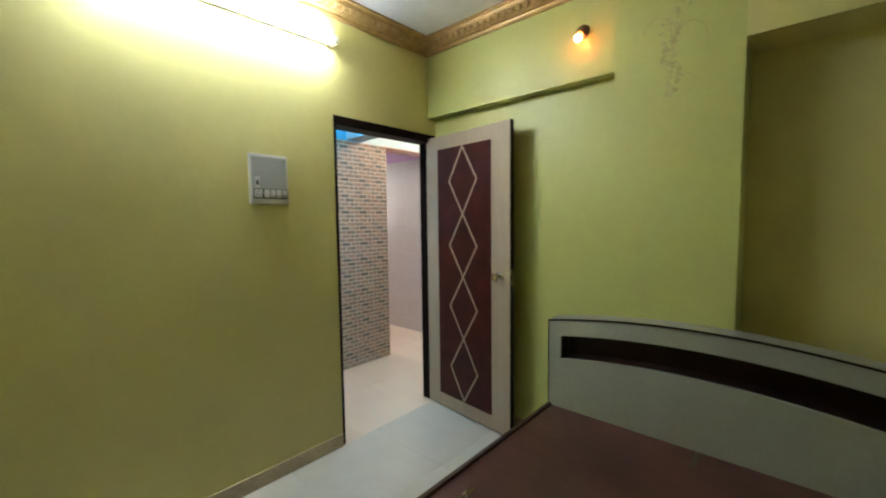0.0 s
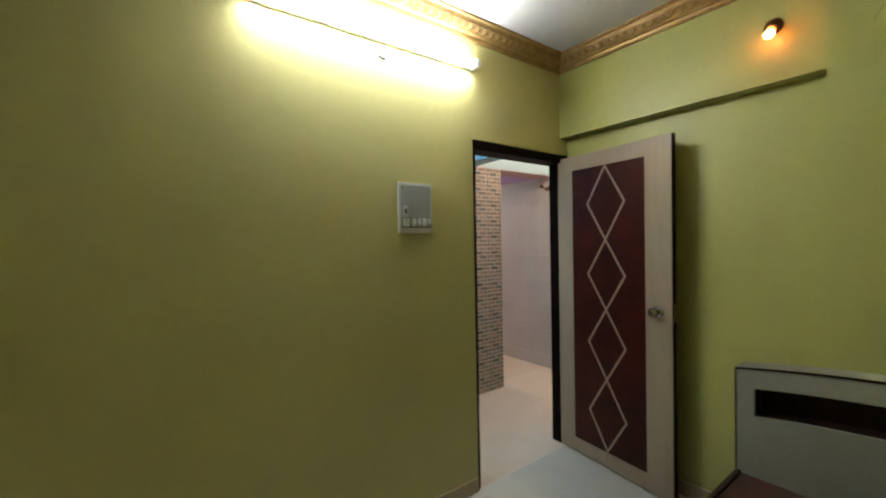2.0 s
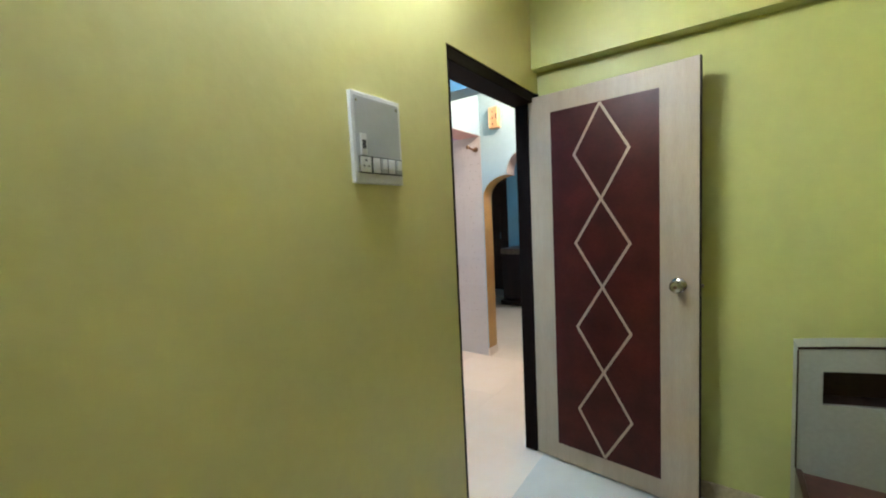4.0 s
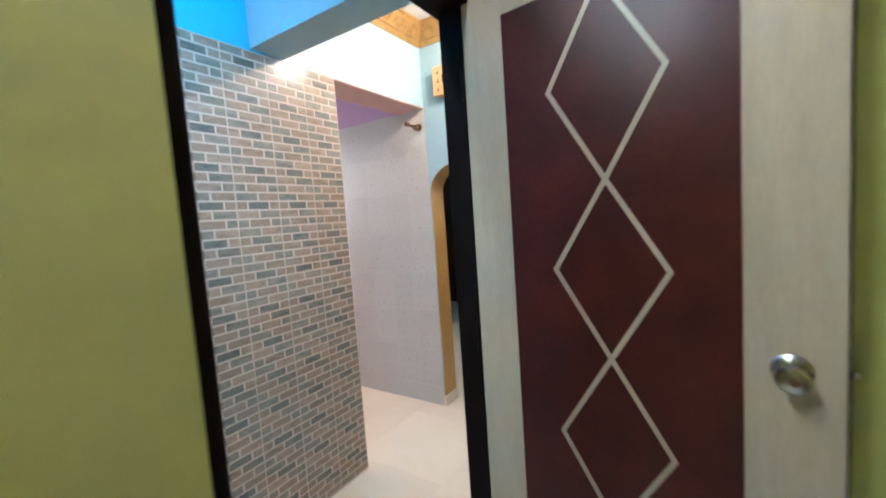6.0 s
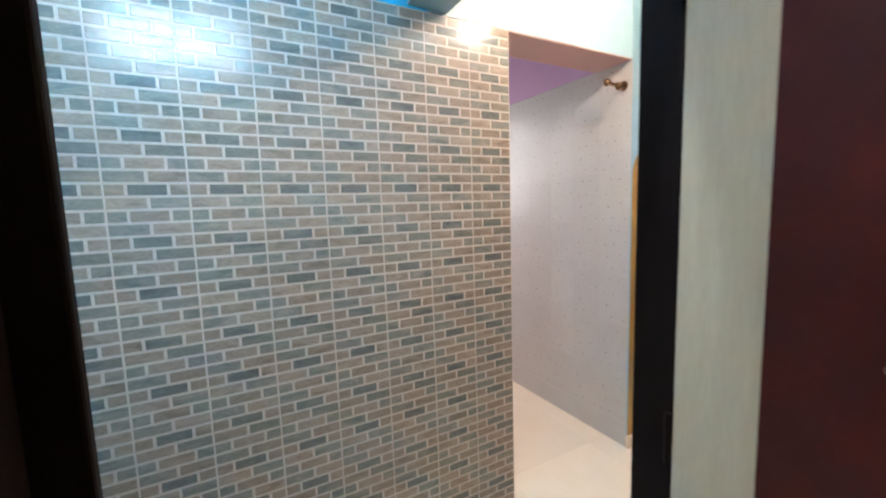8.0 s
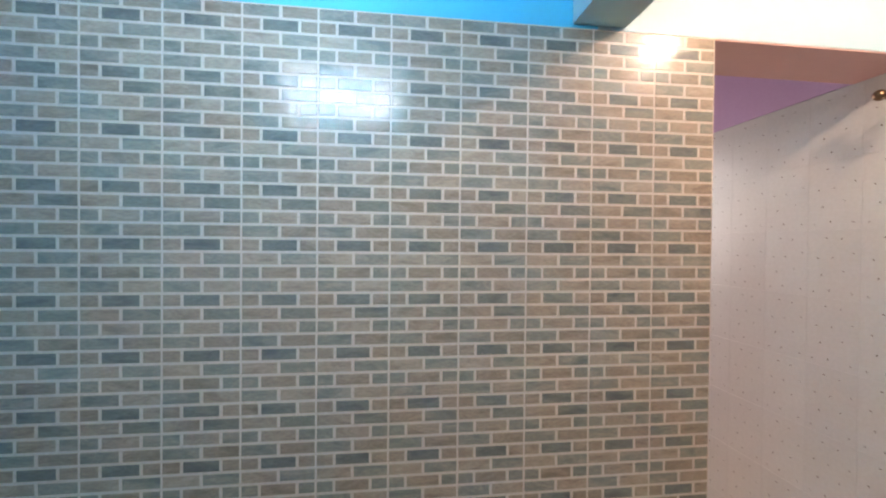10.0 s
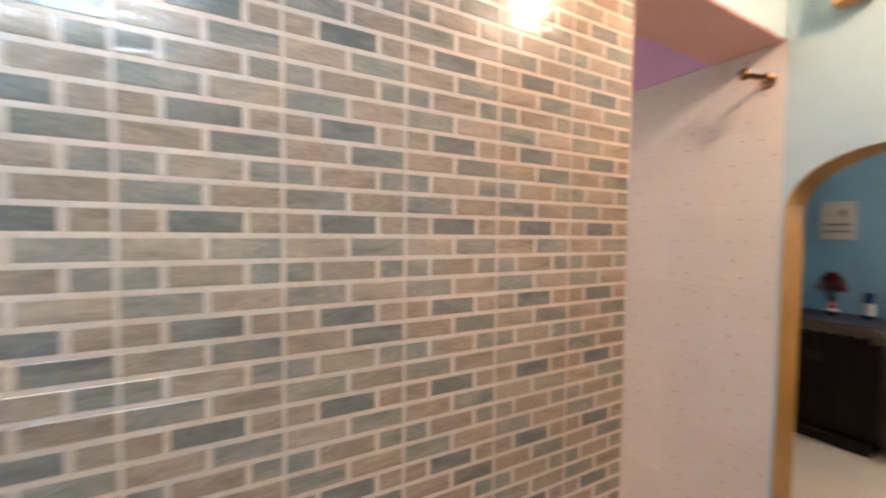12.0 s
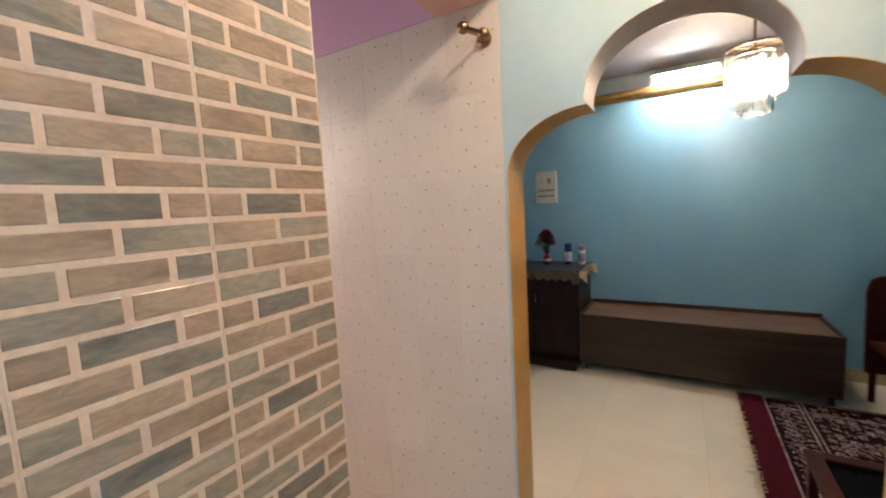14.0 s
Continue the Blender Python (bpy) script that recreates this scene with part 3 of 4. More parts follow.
ys = [BED_Y1 + (BED_Y0 - BED_Y1) * i / 32 for i in range(33)]
out = [(y, hb_top(y)) for y in ys] + [(BED_Y0, 0.0), (BED_Y1, 0.0)]
S0, S1 = BED_Y1 - 0.07, BED_Y0 + 0.07
slot = [S0 + (S1 - S0) * i / 28 for i in range(29)]
# the face is built round the slot: below, above, and the two ends
lowz, highz = (lambda y: hb_top(y) - 0.206), (lambda y: hb_top(y) - 0.081)
face_bits = [prism([(y, lowz(y)) for y in slot] + [(S1, 0.0), (S0, 0.0)], "x", HBX, HBX + 0.018),
             prism([(y, hb_top(y)) for y in slot] + [(y, highz(y)) for y in slot[::-1]], "x", HBX, HBX + 0.018),
             prism([(BED_Y1, 0.0), (BED_Y1, hb_top(BED_Y1)), (S0, hb_top(S0)), (S0, 0.0)], "x", HBX, HBX + 0.018),
             prism([(BED_Y0, 0.0), (BED_Y0, hb_top(BED_Y0)), (S1, hb_top(S1)), (S1, 0.0)], "x", HBX, HBX + 0.018)]
part("headboard_face", merge(*face_bits), HEAD_GREY, bed, "grey-green laminate headboard with a long curved slot")
part("slot_back", prism([(y, highz(y) + 0.03) for y in slot] + [(y, lowz(y) - 0.03) for y in slot[::-1]], "x", HBX + 0.1, HBX + 0.108), DARK_WOOD, bed, "dark recess of the headboard slot")
part("slot_shelf", prism([(y, lowz(y)) for y in slot] + [(y, lowz(y) - 0.016) for y in slot[::-1]], "x", HBX + 0.0185, HBX + 0.1), DARK_WOOD, bed)
part("slot_roof", prism([(y, highz(y) + 0.016) for y in slot] + [(y, highz(y)) for y in slot[::-1]], "x", HBX + 0.0185, HBX + 0.1), DARK_WOOD, bed)
for ya, yb in ((S0, S0 + 0.01), (S1 - 0.01, S1)):
    part("slot_end", soft_box(HBX + 0.0185, HBX + 0.0995, ya, yb, lowz(ya) - 0.012, highz(ya) + 0.012, 0.0005, 1), DARK_WOOD, bed)
part("headboard_top", prism([(y, hb_top(y) + 0.011) for y in ys] + [(y, hb_top(y) + 0.0005) for y in ys[::-1]], "x", HBX + 0.0015, -0.1015), HEAD_GREY, bed, "grey laminate headboard top")
part("edge_strip", prism([(y, hb_top(y) + 0.012) for y in ys] + [(y, hb_top(y) + 0.003) for y in ys[::-1]], "x", HBX - 0.003, HBX + 0.001), DARK_WOOD, bed, "thin dark edging strip")
part("edge_strip", prism([(BED_Y1 - 0.003, BED_Z), (BED_Y1 + 0.002, BED_Z), (BED_Y1 + 0.002, hb_top(BED_Y1)), (BED_Y1 - 0.003, hb_top(BED_Y1))], "x", HBX - 0.003, HBX - 0.0005), DARK_WOOD, bed)
part("headboard_side", soft_box(HBX + 0.0185, -0.1015, BED_Y1 - 0.018, BED_Y1, 0, 0.840, 0.001, 1), HEAD_GREY, bed)
part("headboard_side", soft_box(HBX + 0.0185, -0.1015, BED_Y0, BED_Y0 + 0.018, 0, 0.840, 0.001, 1), HEAD_GREY, bed)
FOOT_X = -2.12
part("platform", soft_box(FOOT_X + 0.02, HBX - 0.001, BED_Y0 + 0.022, BED_Y1 - 0.022, BED_Z - 0.03, BED_Z - 0.012, 0.001, 1), PLY_RED, bed, "red-brown plywood lift-up platform")
part("side_rail", soft_box(FOOT_X, HBX - 0.001, BED_Y1 - 0.02, BED_Y1, 0.0, BED_Z, 0.003), WALNUT, bed)
part("side_rail", soft_box(FOOT_X, HBX - 0.001, BED_Y0, BED_Y0 + 0.02, 0.0, BED_Z, 0.003), WALNUT, bed)
part("foot_rail", soft_box(FOOT_X, FOOT_X + 0.02, BED_Y0 + 0.0205, BED_Y1 - 0.0205, 0.0, BED_Z, 0.003), WALNUT, bed)
PULLS = [(-0.294, -1.789), (-1.098, -1.187)]


def pull(x, y):
    part("pull_handle", merge(soft_box(x - 0.055, x + 0.055, y - 0.011, y + 0.011, BED_Z - 0.012, BED_Z - 0.008, 0.002), soft_box(x - 0.05, x + 0.05, y - 0.006, y + 0.006, BED_Z - 0.008, BED_Z - 0.003, 0.002)), STEEL, bed, "flat steel lift handle")


for x, y in PULLS:
    pull(x, y)

# faded stencil on the column
st = thing("wall_stencil", (COL_X, -1.605, 2.165), "faded bronze flower stencil painted on the green column", "wall decal")
st.scale = (1, 1.06, 1.18)


def vine(pts, w):
    """A flat painted stroke in the column's plane; pts are (along -y, z)."""
    return tube([(-0.0004, -u, v) for u, v in pts], w, 5)


def curl(cx, cz, r, a0, a1, n=14, shrink=0.6):
    return [(cx + r * (1 - shrink * i / n) * math.cos(radians(a0 + (a1 - a0) * i / n)), cz + r * (1 - shrink * i / n) * math.sin(radians(a0 + (a1 - a0) * i / n))) for i in range(n + 1)]


strokes = [(curl(-0.055, 0.08, 0.06, 20, 175, shrink=0.1), 0.0018), (curl(0.075, 0.03, 0.07, 160, -10, shrink=0.2), 0.002), (curl(0.06, -0.14, 0.045, 110, -100, shrink=0.1), 0.0018),
           ([(0.0, -0.09), (0.006, 0.0), (0.0, 0.08), (-0.008, 0.13)], 0.0022), ([(0.01, 0.02), (0.04, 0.10), (0.05, 0.15)], 0.0018), (curl(0.12, 0.0, 0.025, 60, -60, shrink=0.2), 0.0016)]
for pts, w in strokes:
    part("stroke", vine(pts, w), STAIN, st)
random.seed(5)
for i in range(64):
    t = random.random()
    u = 0.012 * math.sin(9 * t) + random.uniform(-0.03, 0.035) * (0.4 + t * (1 - t) * 2.4)
    v = -0.17 + 0.33 * t
    a = random.uniform(0, 6.28)
    s = random.uniform(0.007, 0.021)
    leafo = [(u + s * math.cos(a + q) * (1 if k % 2 == 0 else 0.55), v + s * math.sin(a + q) * (1 if k % 2 == 0 else 0.55)) for k, q in enumerate([i * math.pi / 3 for i in range(6)])]
    part("petal", prism([(-p, q) for p, q in leafo], "x", -0.0006 - 0.000015 * i, 0.0), STAIN if i % 3 == 0 else STAIN_SOFT, st)
for du, dv, a in ((0.045, 0.165, 100), (0.06, 0.15, 40), (0.036, 0.15, 160), (0.05, 0.185, 80), (0.065, 0.175, 55), (-0.02, 0.10, 150), (-0.025, 0.075, 190), (0.02, 0.115, 60), (0.012, 0.06, 20)):
    ca, sa = math.cos(radians(a)), math.sin(radians(a))
    o = [(0, 0), (0.008, 0.004), (0.018, 0.0035), (0.026, 0), (0.018, -0.0035), (0.008, -0.004)]
    part("leaf", prism([(-(du + p * ca - q * sa), dv + p * sa + q * ca) for p, q in o], "x", -0.0014, -0.0001), STAIN, st)

# ---------------------------------------------------------------- hall shell
HALL_CEIL = 2.675
wall("wall_brick", [(-1.9, BRICK_END, BRICK_Y + 0.006, 1.30, 0, LINTEL - 0.003)], GROUT, "wall clad in glazed brick-patterned tiles")
wall("wall_over_brick", [(-1.9, 0.05, BRICK_Y + 0.001, 1.30, LINTEL - 0.0015, 2.95)], CYAN, "cyan painted wall above the brick tiles")
wall("wall_lintel", [(0.0505, ARCH_X - 0.001, BRICK_Y + 0.001, 1.295, LINTEL, 2.95)], MINT, "pale aqua painted lintel over the kitchen opening")
bm = bmesh.new()
box(bm, BRICK_END + 0.001, ARCH_X - 0.003, BRICK_Y + 0.003, 1.293, LINTEL - 0.005, LINTEL - 0.0005)
solid("lintel_soffit", bm, PINK, "pink painted soffit of the kitchen opening", "soffit", "structure")
wall("wall_hall_beam", [(-0.03, 0.135, 0.1255, BRICK_Y, 2.156, 2.95)], MINT, "pale aqua painted beam across the passage")
wall("wall_hall_end", [(-2.05, -1.901, 0.101, 1.30, 0, 2.95)], CYAN, "cyan painted wall closing the passage")
wall("wall_hall_door_side", [(-1.9, DOOR_L, 0.1005, 0.125, 0, 2.94), (DOOR_L, DOOR_R, 0.1005, 0.125, DOOR_H, 2.94), (DOOR_R, 0.1, 0.1005, 0.125, 0, 2.94)], CYAN, "cyan painted wall round the bedroom doorway")
wall("wall_hall_right", [(0.1005, ARCH_X + ARCH_T, -0.2, 0.046, 0, 2.95)], MINT, "aqua painted wall clad in brick-patterned tiles below")
wall("ceiling_passage", [(-1.9, -0.0305, 0.1255, BRICK_Y, 2.78, 2.95)], CYAN, "cyan painted passage ceiling")["category"] = "ceiling"
wall("ceiling_hall", [(0.1355, ARCH_X - 0.001, 0.047, BRICK_Y, HALL_CEIL, 2.94)], WHITE_CEIL, "white plaster hall ceiling")["category"] = "ceiling"
cornice("cornice_hall_lintel", 1.09, (0.14, BRICK_Y + 0.001, HALL_CEIL), 0, "gilded plaster cornice above the kitchen opening", drop=0.13)
cornice("cornice_hall_arch", 0.97, (ARCH_X, BRICK_Y - 0.005, HALL_CEIL), -90, "gilded plaster cornice above the arch", drop=0.13)
# kitchen side beyond the opening
wall("wall_kitchen_side", [(ARCH_X + 0.008, ARCH_X + ARCH_T, 1.058, 3.2, 0, 2.95)], TILE_WHITE, "wall clad in white glazed tiles")
wall("wall_kitchen_upper", [(ARCH_X + 0.001, ARCH_X + 0.0075, 1.30, 3.2, 2.1475, 2.95)], PURPLE, "lilac painted upper kitchen wall")
# the opening in this unseen wall is assumed, to suit the added kitchen lamp
wall("wall_kitchen_far", [(-0.6, 0.0, 3.05, 3.2, 0, 2.95), (0.0, 1.0, 3.05, 3.2, 0, 1.05), (0.0, 1.0, 3.05, 3.2, 2.15, 2.95), (1.0, ARCH_X, 3.05, 3.2, 0, 2.95)], PURPLE, "lilac painted kitchen wall")
wall("wall_kitchen_left", [(-0.75, -0.601, 1.301, 3.2, 0, 2.95)], PURPLE, "lilac painted kitchen wall")
wall("ceiling_kitchen", [(-0.6, ARCH_X, 1.301, 3.04, 2.78, 2.94)], WHITE_CEIL, "white plaster kitchen ceiling")["category"] = "ceiling"

# ---------------------------------------------------------------- arch
ARCH_L, ARCH_R = 1.048, 0.055
mid_y = (ARCH_L + ARCH_R) / 2
half = (ARCH_L - ARCH_R) / 2
LOBE, SPRING, CUSP = 0.249, 1.560, 1.757
LOBE_OFF = -0.0155    # the raised lobe sits a little off the middle


def arch_curve(grow=0.0):
    """The opening's outline from the left foot to the right foot, in (y, z): two side lobes and a raised middle lobe."""
    def side(sign):
        c = LOBE + sign * LOBE_OFF
        top = CUSP if sign > 0 else CUSP + 0.016
        w = half - c
        pts = [(half + grow, 0.0), (half + grow, SPRING)]
        for i in range(1, 13):
            a = math.pi / 2 * i / 12
            pts.append((c + (w + grow) * math.cos(a), SPRING + (top - SPRING + grow) * math.sin(a)))
        return [(mid_y + sign * u, z) for u, z in pts]

    rx, rz = LOBE + 0.006, 0.232
    lobe = []
    for i in range(1, 64):
        a = math.pi * i / 64
        lobe.append((mid_y + LOBE_OFF + 0.004 + (rx + grow) * math.cos(a), CUSP - 0.001 + 0.013 * i / 64 + (rz + grow) * math.sin(a) ** 0.86))
    return side(1) + lobe + side(-1)[::-1]


curve = arch_curve()
TOPZ = 2.95
x0, x1 = ARCH_X, ARCH_X + ARCH_T
edge_l, edge_r = 1.0572, 0.0465
bm = prism([(edge_l, 0.0), (edge_l, TOPZ), (edge_r, TOPZ), (edge_r, 0.0)] + curve[::-1], "x", x0, x1)
box(bm, x0, x1, edge_l + 0.0005, 1.299, LINTEL + 0.0, TOPZ)
n = len(curve)
solid("wall_arch", bm, MINT, "pale aqua painted wall with a three-lobed arch opening", "wall", "structure")
# gilded reveal lining the opening
bm = bmesh.new()
inner = arch_curve(-0.002)
fr = [[bm.verts.new((x, y, z)) for y, z in c] for x, c in ((x0 + 0.0006, curve), (x0 + 0.0006, inner), (x1 - 0.0006, inner), (x1 - 0.0006, curve))]
for a, b in zip(fr, fr[1:] + fr[:1]):
    for i in range(n - 1):
        bm.faces.new((a[i], a[i + 1], b[i + 1], b[i])).material_index = 1 if 13 <= i < n - 14 else 0
bmesh.ops.recalc_face_normals(bm, faces=bm.faces[:])
solid("arch_reveal", bm, [GOLD_PLAIN, REVEAL_PALE], "gold painted reveal inside the arch, pale plaster in its raised lobe", "arch trim", "structure")
bm = soft_box(ARCH_X - 0.004, x1 + 0.004, ARCH_L - 0.012, 1.0577, 0.001, 0.075, 0.002)
solid("arch_plinth", bm, FLOOR_CREAM, "beige tile plinth at the foot of the arch", "skirting", "structure")

# ---------------------------------------------------------------- living room shell
LR_CEIL = 2.52
wall("wall_living_back", [(BACK_X, BACK_X + 0.15, -2.0, 2.12, 0, 2.95), (BACK_X, BACK_X + 0.15, 2.12, 3.12, 2.0, 2.95), (BACK_X, BACK_X + 0.15, 3.12, 3.2, 0, 2.95)], BLUE, "blue painted plaster wall")
wall("wall_living_side", [(ARCH_X + ARCH_T, BACK_X, -2.15, -2.0, 0, 2.95)], BLUE, "blue painted plaster wall")
wall("wall_living_far_side", [(ARCH_X + ARCH_T, BACK_X, 3.2, 3.35, 0, 2.95)], BLUE, "blue painted plaster wall")
wall("wall_living_front", [(ARCH_X + ARCH_T - 0.1, ARCH_X + ARCH_T, -2.0, -0.201, 0, 2.95)], BLUE, "blue painted plaster wall")
wall("wall_living_kitchen", [(ARCH_X + ARCH_T + 0.001, ARCH_X + ARCH_T + 0.02, 1.059, 3.2, 0, 2.95)], BLUE, "blue painted plaster wall")
wall("ceiling_living", [(ARCH_X + ARCH_T + 0.001, BACK_X - 0.001, -1.999, 3.199, LR_CEIL, 2.94)], CEIL_DIM, "white plaster living room ceiling with shade put into its paint")["category"] = "ceiling"
bm = soft_box(BACK_X - 0.075, BACK_X - 0.001, -1.98, 3.18, 2.393, LR_CEIL - 0.001, 0.006)
solid("ceiling_band", bm, BAND, "pale blue dropped band along the ceiling", "trim", "structure")
cornice("cornice_living", 5.1, (BACK_X, 3.15, 2.392), -90, "gilded plaster cornice with leaf relief", drop=0.075, out=0.06)
skirting("baseboard_living", [(BACK_X - 0.012, BACK_X - 0.0005, -1.99, 2.11, 0, 0.1)], SKIRT)

# ---------------------------------------------------------------- hall things
tube_light("tube_light", 0.6, (-0.83, 0.125, 2.215), 180, "lit short white fluorescent tube above the bedroom door", HALL_TUBE_GLOW)

lamp = thing("wall_bulb", (0.82, 0.046, 2.47), "lit warm bulb in a brass holder on the hall wall", "wall lamp")
r = part("rose", lathe([(0.036, 0), (0.036, 0.006), (0.026, 0.014), (0.014, 0.02)], 20), BRASS, lamp, smooth=True)
r.matrix_basis = pose(0, 0.0005, 0, -90, 0, 0)
part("arm", tube([(0, 0.012, 0.0), (0, 0.10, 0.005), (0, 0.155, 0.018)], 0.008, 12), BRASS, lamp, smooth=True)
part("holder", tube([(0, 0.147, 0.014), (0, 0.165, 0.026), (0, 0.185, 0.046)], [0.014, 0.018, 0.019], 16), BRASS, lamp, smooth=True)
g = part("bulb", lathe([(0.012, -0.03), (0.016, -0.022), (0.026, -0.004), (0.029, 0.01), (0.025, 0.024), (0.014, 0.034), (0.003, 0.037)], 20), WARM_GLOW, lamp, "glowing warm bulb", smooth=True)
g.matrix_basis = pose(0, 0.204, 0.068, -42, 0, 0)

rodb = thing("rod_bracket", (ARCH_X, 1.11, 2.022), "antique brass curtain rod bracket with two round finials", "bracket")
pl = part("wall_plate", lathe([(0.026, 0), (0.026, 0.004), (0.015, 0.009)], 20), BRASS, rodb, smooth=True)
pl.matrix_basis = pose(-0.0005, 0, 0, 0, -90, 0)
part("arm", tube([(-0.006, 0, 0), (-0.05, 0, 0), (-0.085, 0, 0.0)], 0.007, 12), BRASS, rodb, smooth=True)
part("rod_stub", tube([(-0.085, 0.035, 0.018), (-0.085, -0.03, -0.018)], 0.010, 14), BRASS, rodb, smooth=True)
for y in (0.037, -0.034):
    bmf = bmesh.new()
    bmesh.ops.create_uvsphere(bmf, u_segments=16, v_segments=10, radius=0.02)
    f = part("finial", bmf, BRASS, rodb, smooth=True)
    f.matrix_basis = pose(-0.085, y, 0.53 * y)

knob_r = thing("rod_bracket", (1.04, 0.0535, 1.975), "antique brass curtain rod socket on the tiled wall", "bracket")
pl = part("wall_plate", lathe([(0.026, 0), (0.026, 0.004), (0.015, 0.009)], 20), BRASS, knob_r, smooth=True)
pl.matrix_basis = pose(0, 0.0005, 0, -90, 0, 0)
part("arm", tube([(0, 0.006, 0), (0, 0.045, 0)], 0.008, 12), BRASS, knob_r, smooth=True)
bmf = bmesh.new()
bmesh.ops.create_uvsphere(bmf, u_segments=16, v_segments=10, radius=0.02)
part("finial", bmf, BRASS, knob_r, smooth=True).matrix_basis = pose(0, 0.055, 0)

chime = thing("door_chime", (ARCH_X, 0.885, 2.277), "orange plastic door chime box with three cut-outs", "door chime")
part("body", soft_box(-0.055, -0.0005, -0.05, 0.05, -0.095, 0.095, 0.008, 3), ORANGE_BOX, chime)
part("front_rib", soft_box(-0.064, -0.0545, -0.05, -0.018, -0.093, 0.093, 0.004), ORANGE_BOX, chime)
part("slot", soft_box(-0.0648, -0.0636, -0.040, -0.030, -0.02, 0.03, 0.0004, 1), DARK_PLASTIC, chime)
for z in (-0.055, 0.0, 0.055):
    part("cut_out", prism([(0.0, z - 0.014), (0.016, z - 0.01), (0.004, z + 0.016)], "x", -0.0562, -0.0552), DARK_PLASTIC, chime)
part("wire_clip", tube([(-0.004, 0.05, 0.0), (-0.012, 0.066, -0.004), (-0.006, 0.075, -0.016)], 0.005, 8), WHITE_PLASTIC, chime, smooth=True)

# ---------------------------------------------------------------- living room things
bsb = switchboard("switchboard", 0.212, 0.31, (BACK_X, 1.702, 1.607), -90, "white plastic switchboard with sockets and switches on the blue wall", WHITE_PLASTIC)
part("socket_plate", soft_box(-0.085, -0.02, -0.044, -0.038, 0.03, 0.095, 0.002), WHITE_PLASTIC, bsb)
for dx, dz in ((-0.052, 0.075), (-0.066, 0.052), (-0.038, 0.052)):
    p = part("socket_hole", lathe([(0.005, 0), (0.005, 0.0012)], 10), DARK_PLASTIC, bsb)
    p.matrix_basis = pose(dx, -0.0442, dz, 90)
part("socket_plate", soft_box(0.012, 0.05, -0.044, -0.038, 0.03, 0.095, 0.002), GREY_PLATE, bsb)
part("rocker", soft_box(0.022, 0.038, -0.048, -0.044, 0.05, 0.08, 0.002), DARK_PLASTIC, bsb)
for r in (-0.03, -0.085):
    for i in range(5):
        x = -0.082 + i * 0.034
        part("rocker", soft_box(x, x + 0.026, -0.046, -0.038, r - 0.012, r + 0.012, 0.002), GREY_PLATE, bsb)
        part("rocker_gap", soft_box(x, x + 0.026, -0.0465, -0.0455, r - 0.004, r + 0.003, 0.0003, 1), DARK_PLASTIC, bsb)

ltl = tube_light("tube_light", 0.52, (BACK_X - 0.075, 0.518, 2.432), -90, "lit white fluorescent tube under a tin reflector on the pale band", LIVING_TUBE_GLOW)
part("reflector", prism([(-0.003, 0.022), (-0.003, 0.026), (-0.058, 0.032), (-0.118, 0.016), (-0.117, 0.013), (-0.058, 0.028)], "x", -0.25, 0.25), WHITE_PLASTIC, ltl, "white enamelled tin reflector")

# settee box: bare wooden storage diwan
BX0, BX1, BY0, BY1, BT = 3.39, 3.935, -0.388, 1.282, 0.490
diwan = thing("diwan_bed", (0, 0, 0), "low dark walnut storage diwan with bare worn top", "diwan bed")
part("front_panel", soft_box(BX0, BX0 + 0.02, BY0, BY1, 0.065, BT, 0.003), WALNUT, diwan)
part("back_panel", soft_box(BX1 - 0.02, BX1, BY0, BY1, 0.065, BT + 0.02, 0.003), WALNUT, diwan)
for y in (BY0, BY1 - 0.02):
    part("end_panel", soft_box(BX0 + 0.0205, BX1 - 0.0205, y, y + 0.02, 0.065, BT, 0.003), WALNUT, diwan)
part("top_panel", soft_box(BX0 + 0.021, BX1 - 0.021, BY0 + 0.021, BY1 - 0.021, BT - 0.03, BT - 0.012, 0.001, 1), WALNUT_TOP, diwan, "worn brown plywood top")
for x in (BX0 + 0.045, BX1 - 0.06):
    for y in (BY0 + 0.05, BY1 - 0.05):
        w = part("castor", tube([(x, y - 0.012, 0.026), (x, y + 0.012, 0.026)], 0.0255, 16), DARK_PLASTIC, diwan, smooth=True)
        part("castor_fork", soft_box(x - 0.018, x + 0.018, y - 0.017, y + 0.017, 0.05, 0.066, 0.002), STEEL, w)

# low cabinet
CY0, CY1, CX0 = 1.29, 1.975, 3.40
CTOP = 0.856        # top of the cabinet's body
cab = thing("cabinet", (0, 0, 0), "near-black mahogany two-door low cabinet", "cabinet")
part("body", soft_box(CX0 + 0.019, BACK_X - 0.014, CY0, CY1, 0.07, CTOP, 0.002), MAHOGANY, cab)
part("plinth", soft_box(CX0 - 0.085, BACK_X - 0.014, CY0 + 0.01, CY1, 0.0, 0.069, 0.004), MAHOGANY, cab, "dark brown plinth standing proud")
cm = (CY0 + CY1) / 2
for y0, y1, hy in ((CY0 + 0.002, cm - 0.0015, cm - 0.03), (cm + 0.0015, CY1 - 0.002, cm + 0.03)):
    d = part("door", soft_box(CX0, CX0 + 0.018, y0, y1, 0.075, CTOP - 0.005, 0.002), MAHOGANY, cab)
    part("handle", tube([(CX0, hy, 0.56), (CX0 - 0.024, hy, 0.563), (CX0 - 0.027, hy, 0.6), (CX0 - 0.024, hy, 0.637), (CX0, hy, 0.64)], 0.0045, 8), STEEL, d, "chrome bow handle", smooth=True)
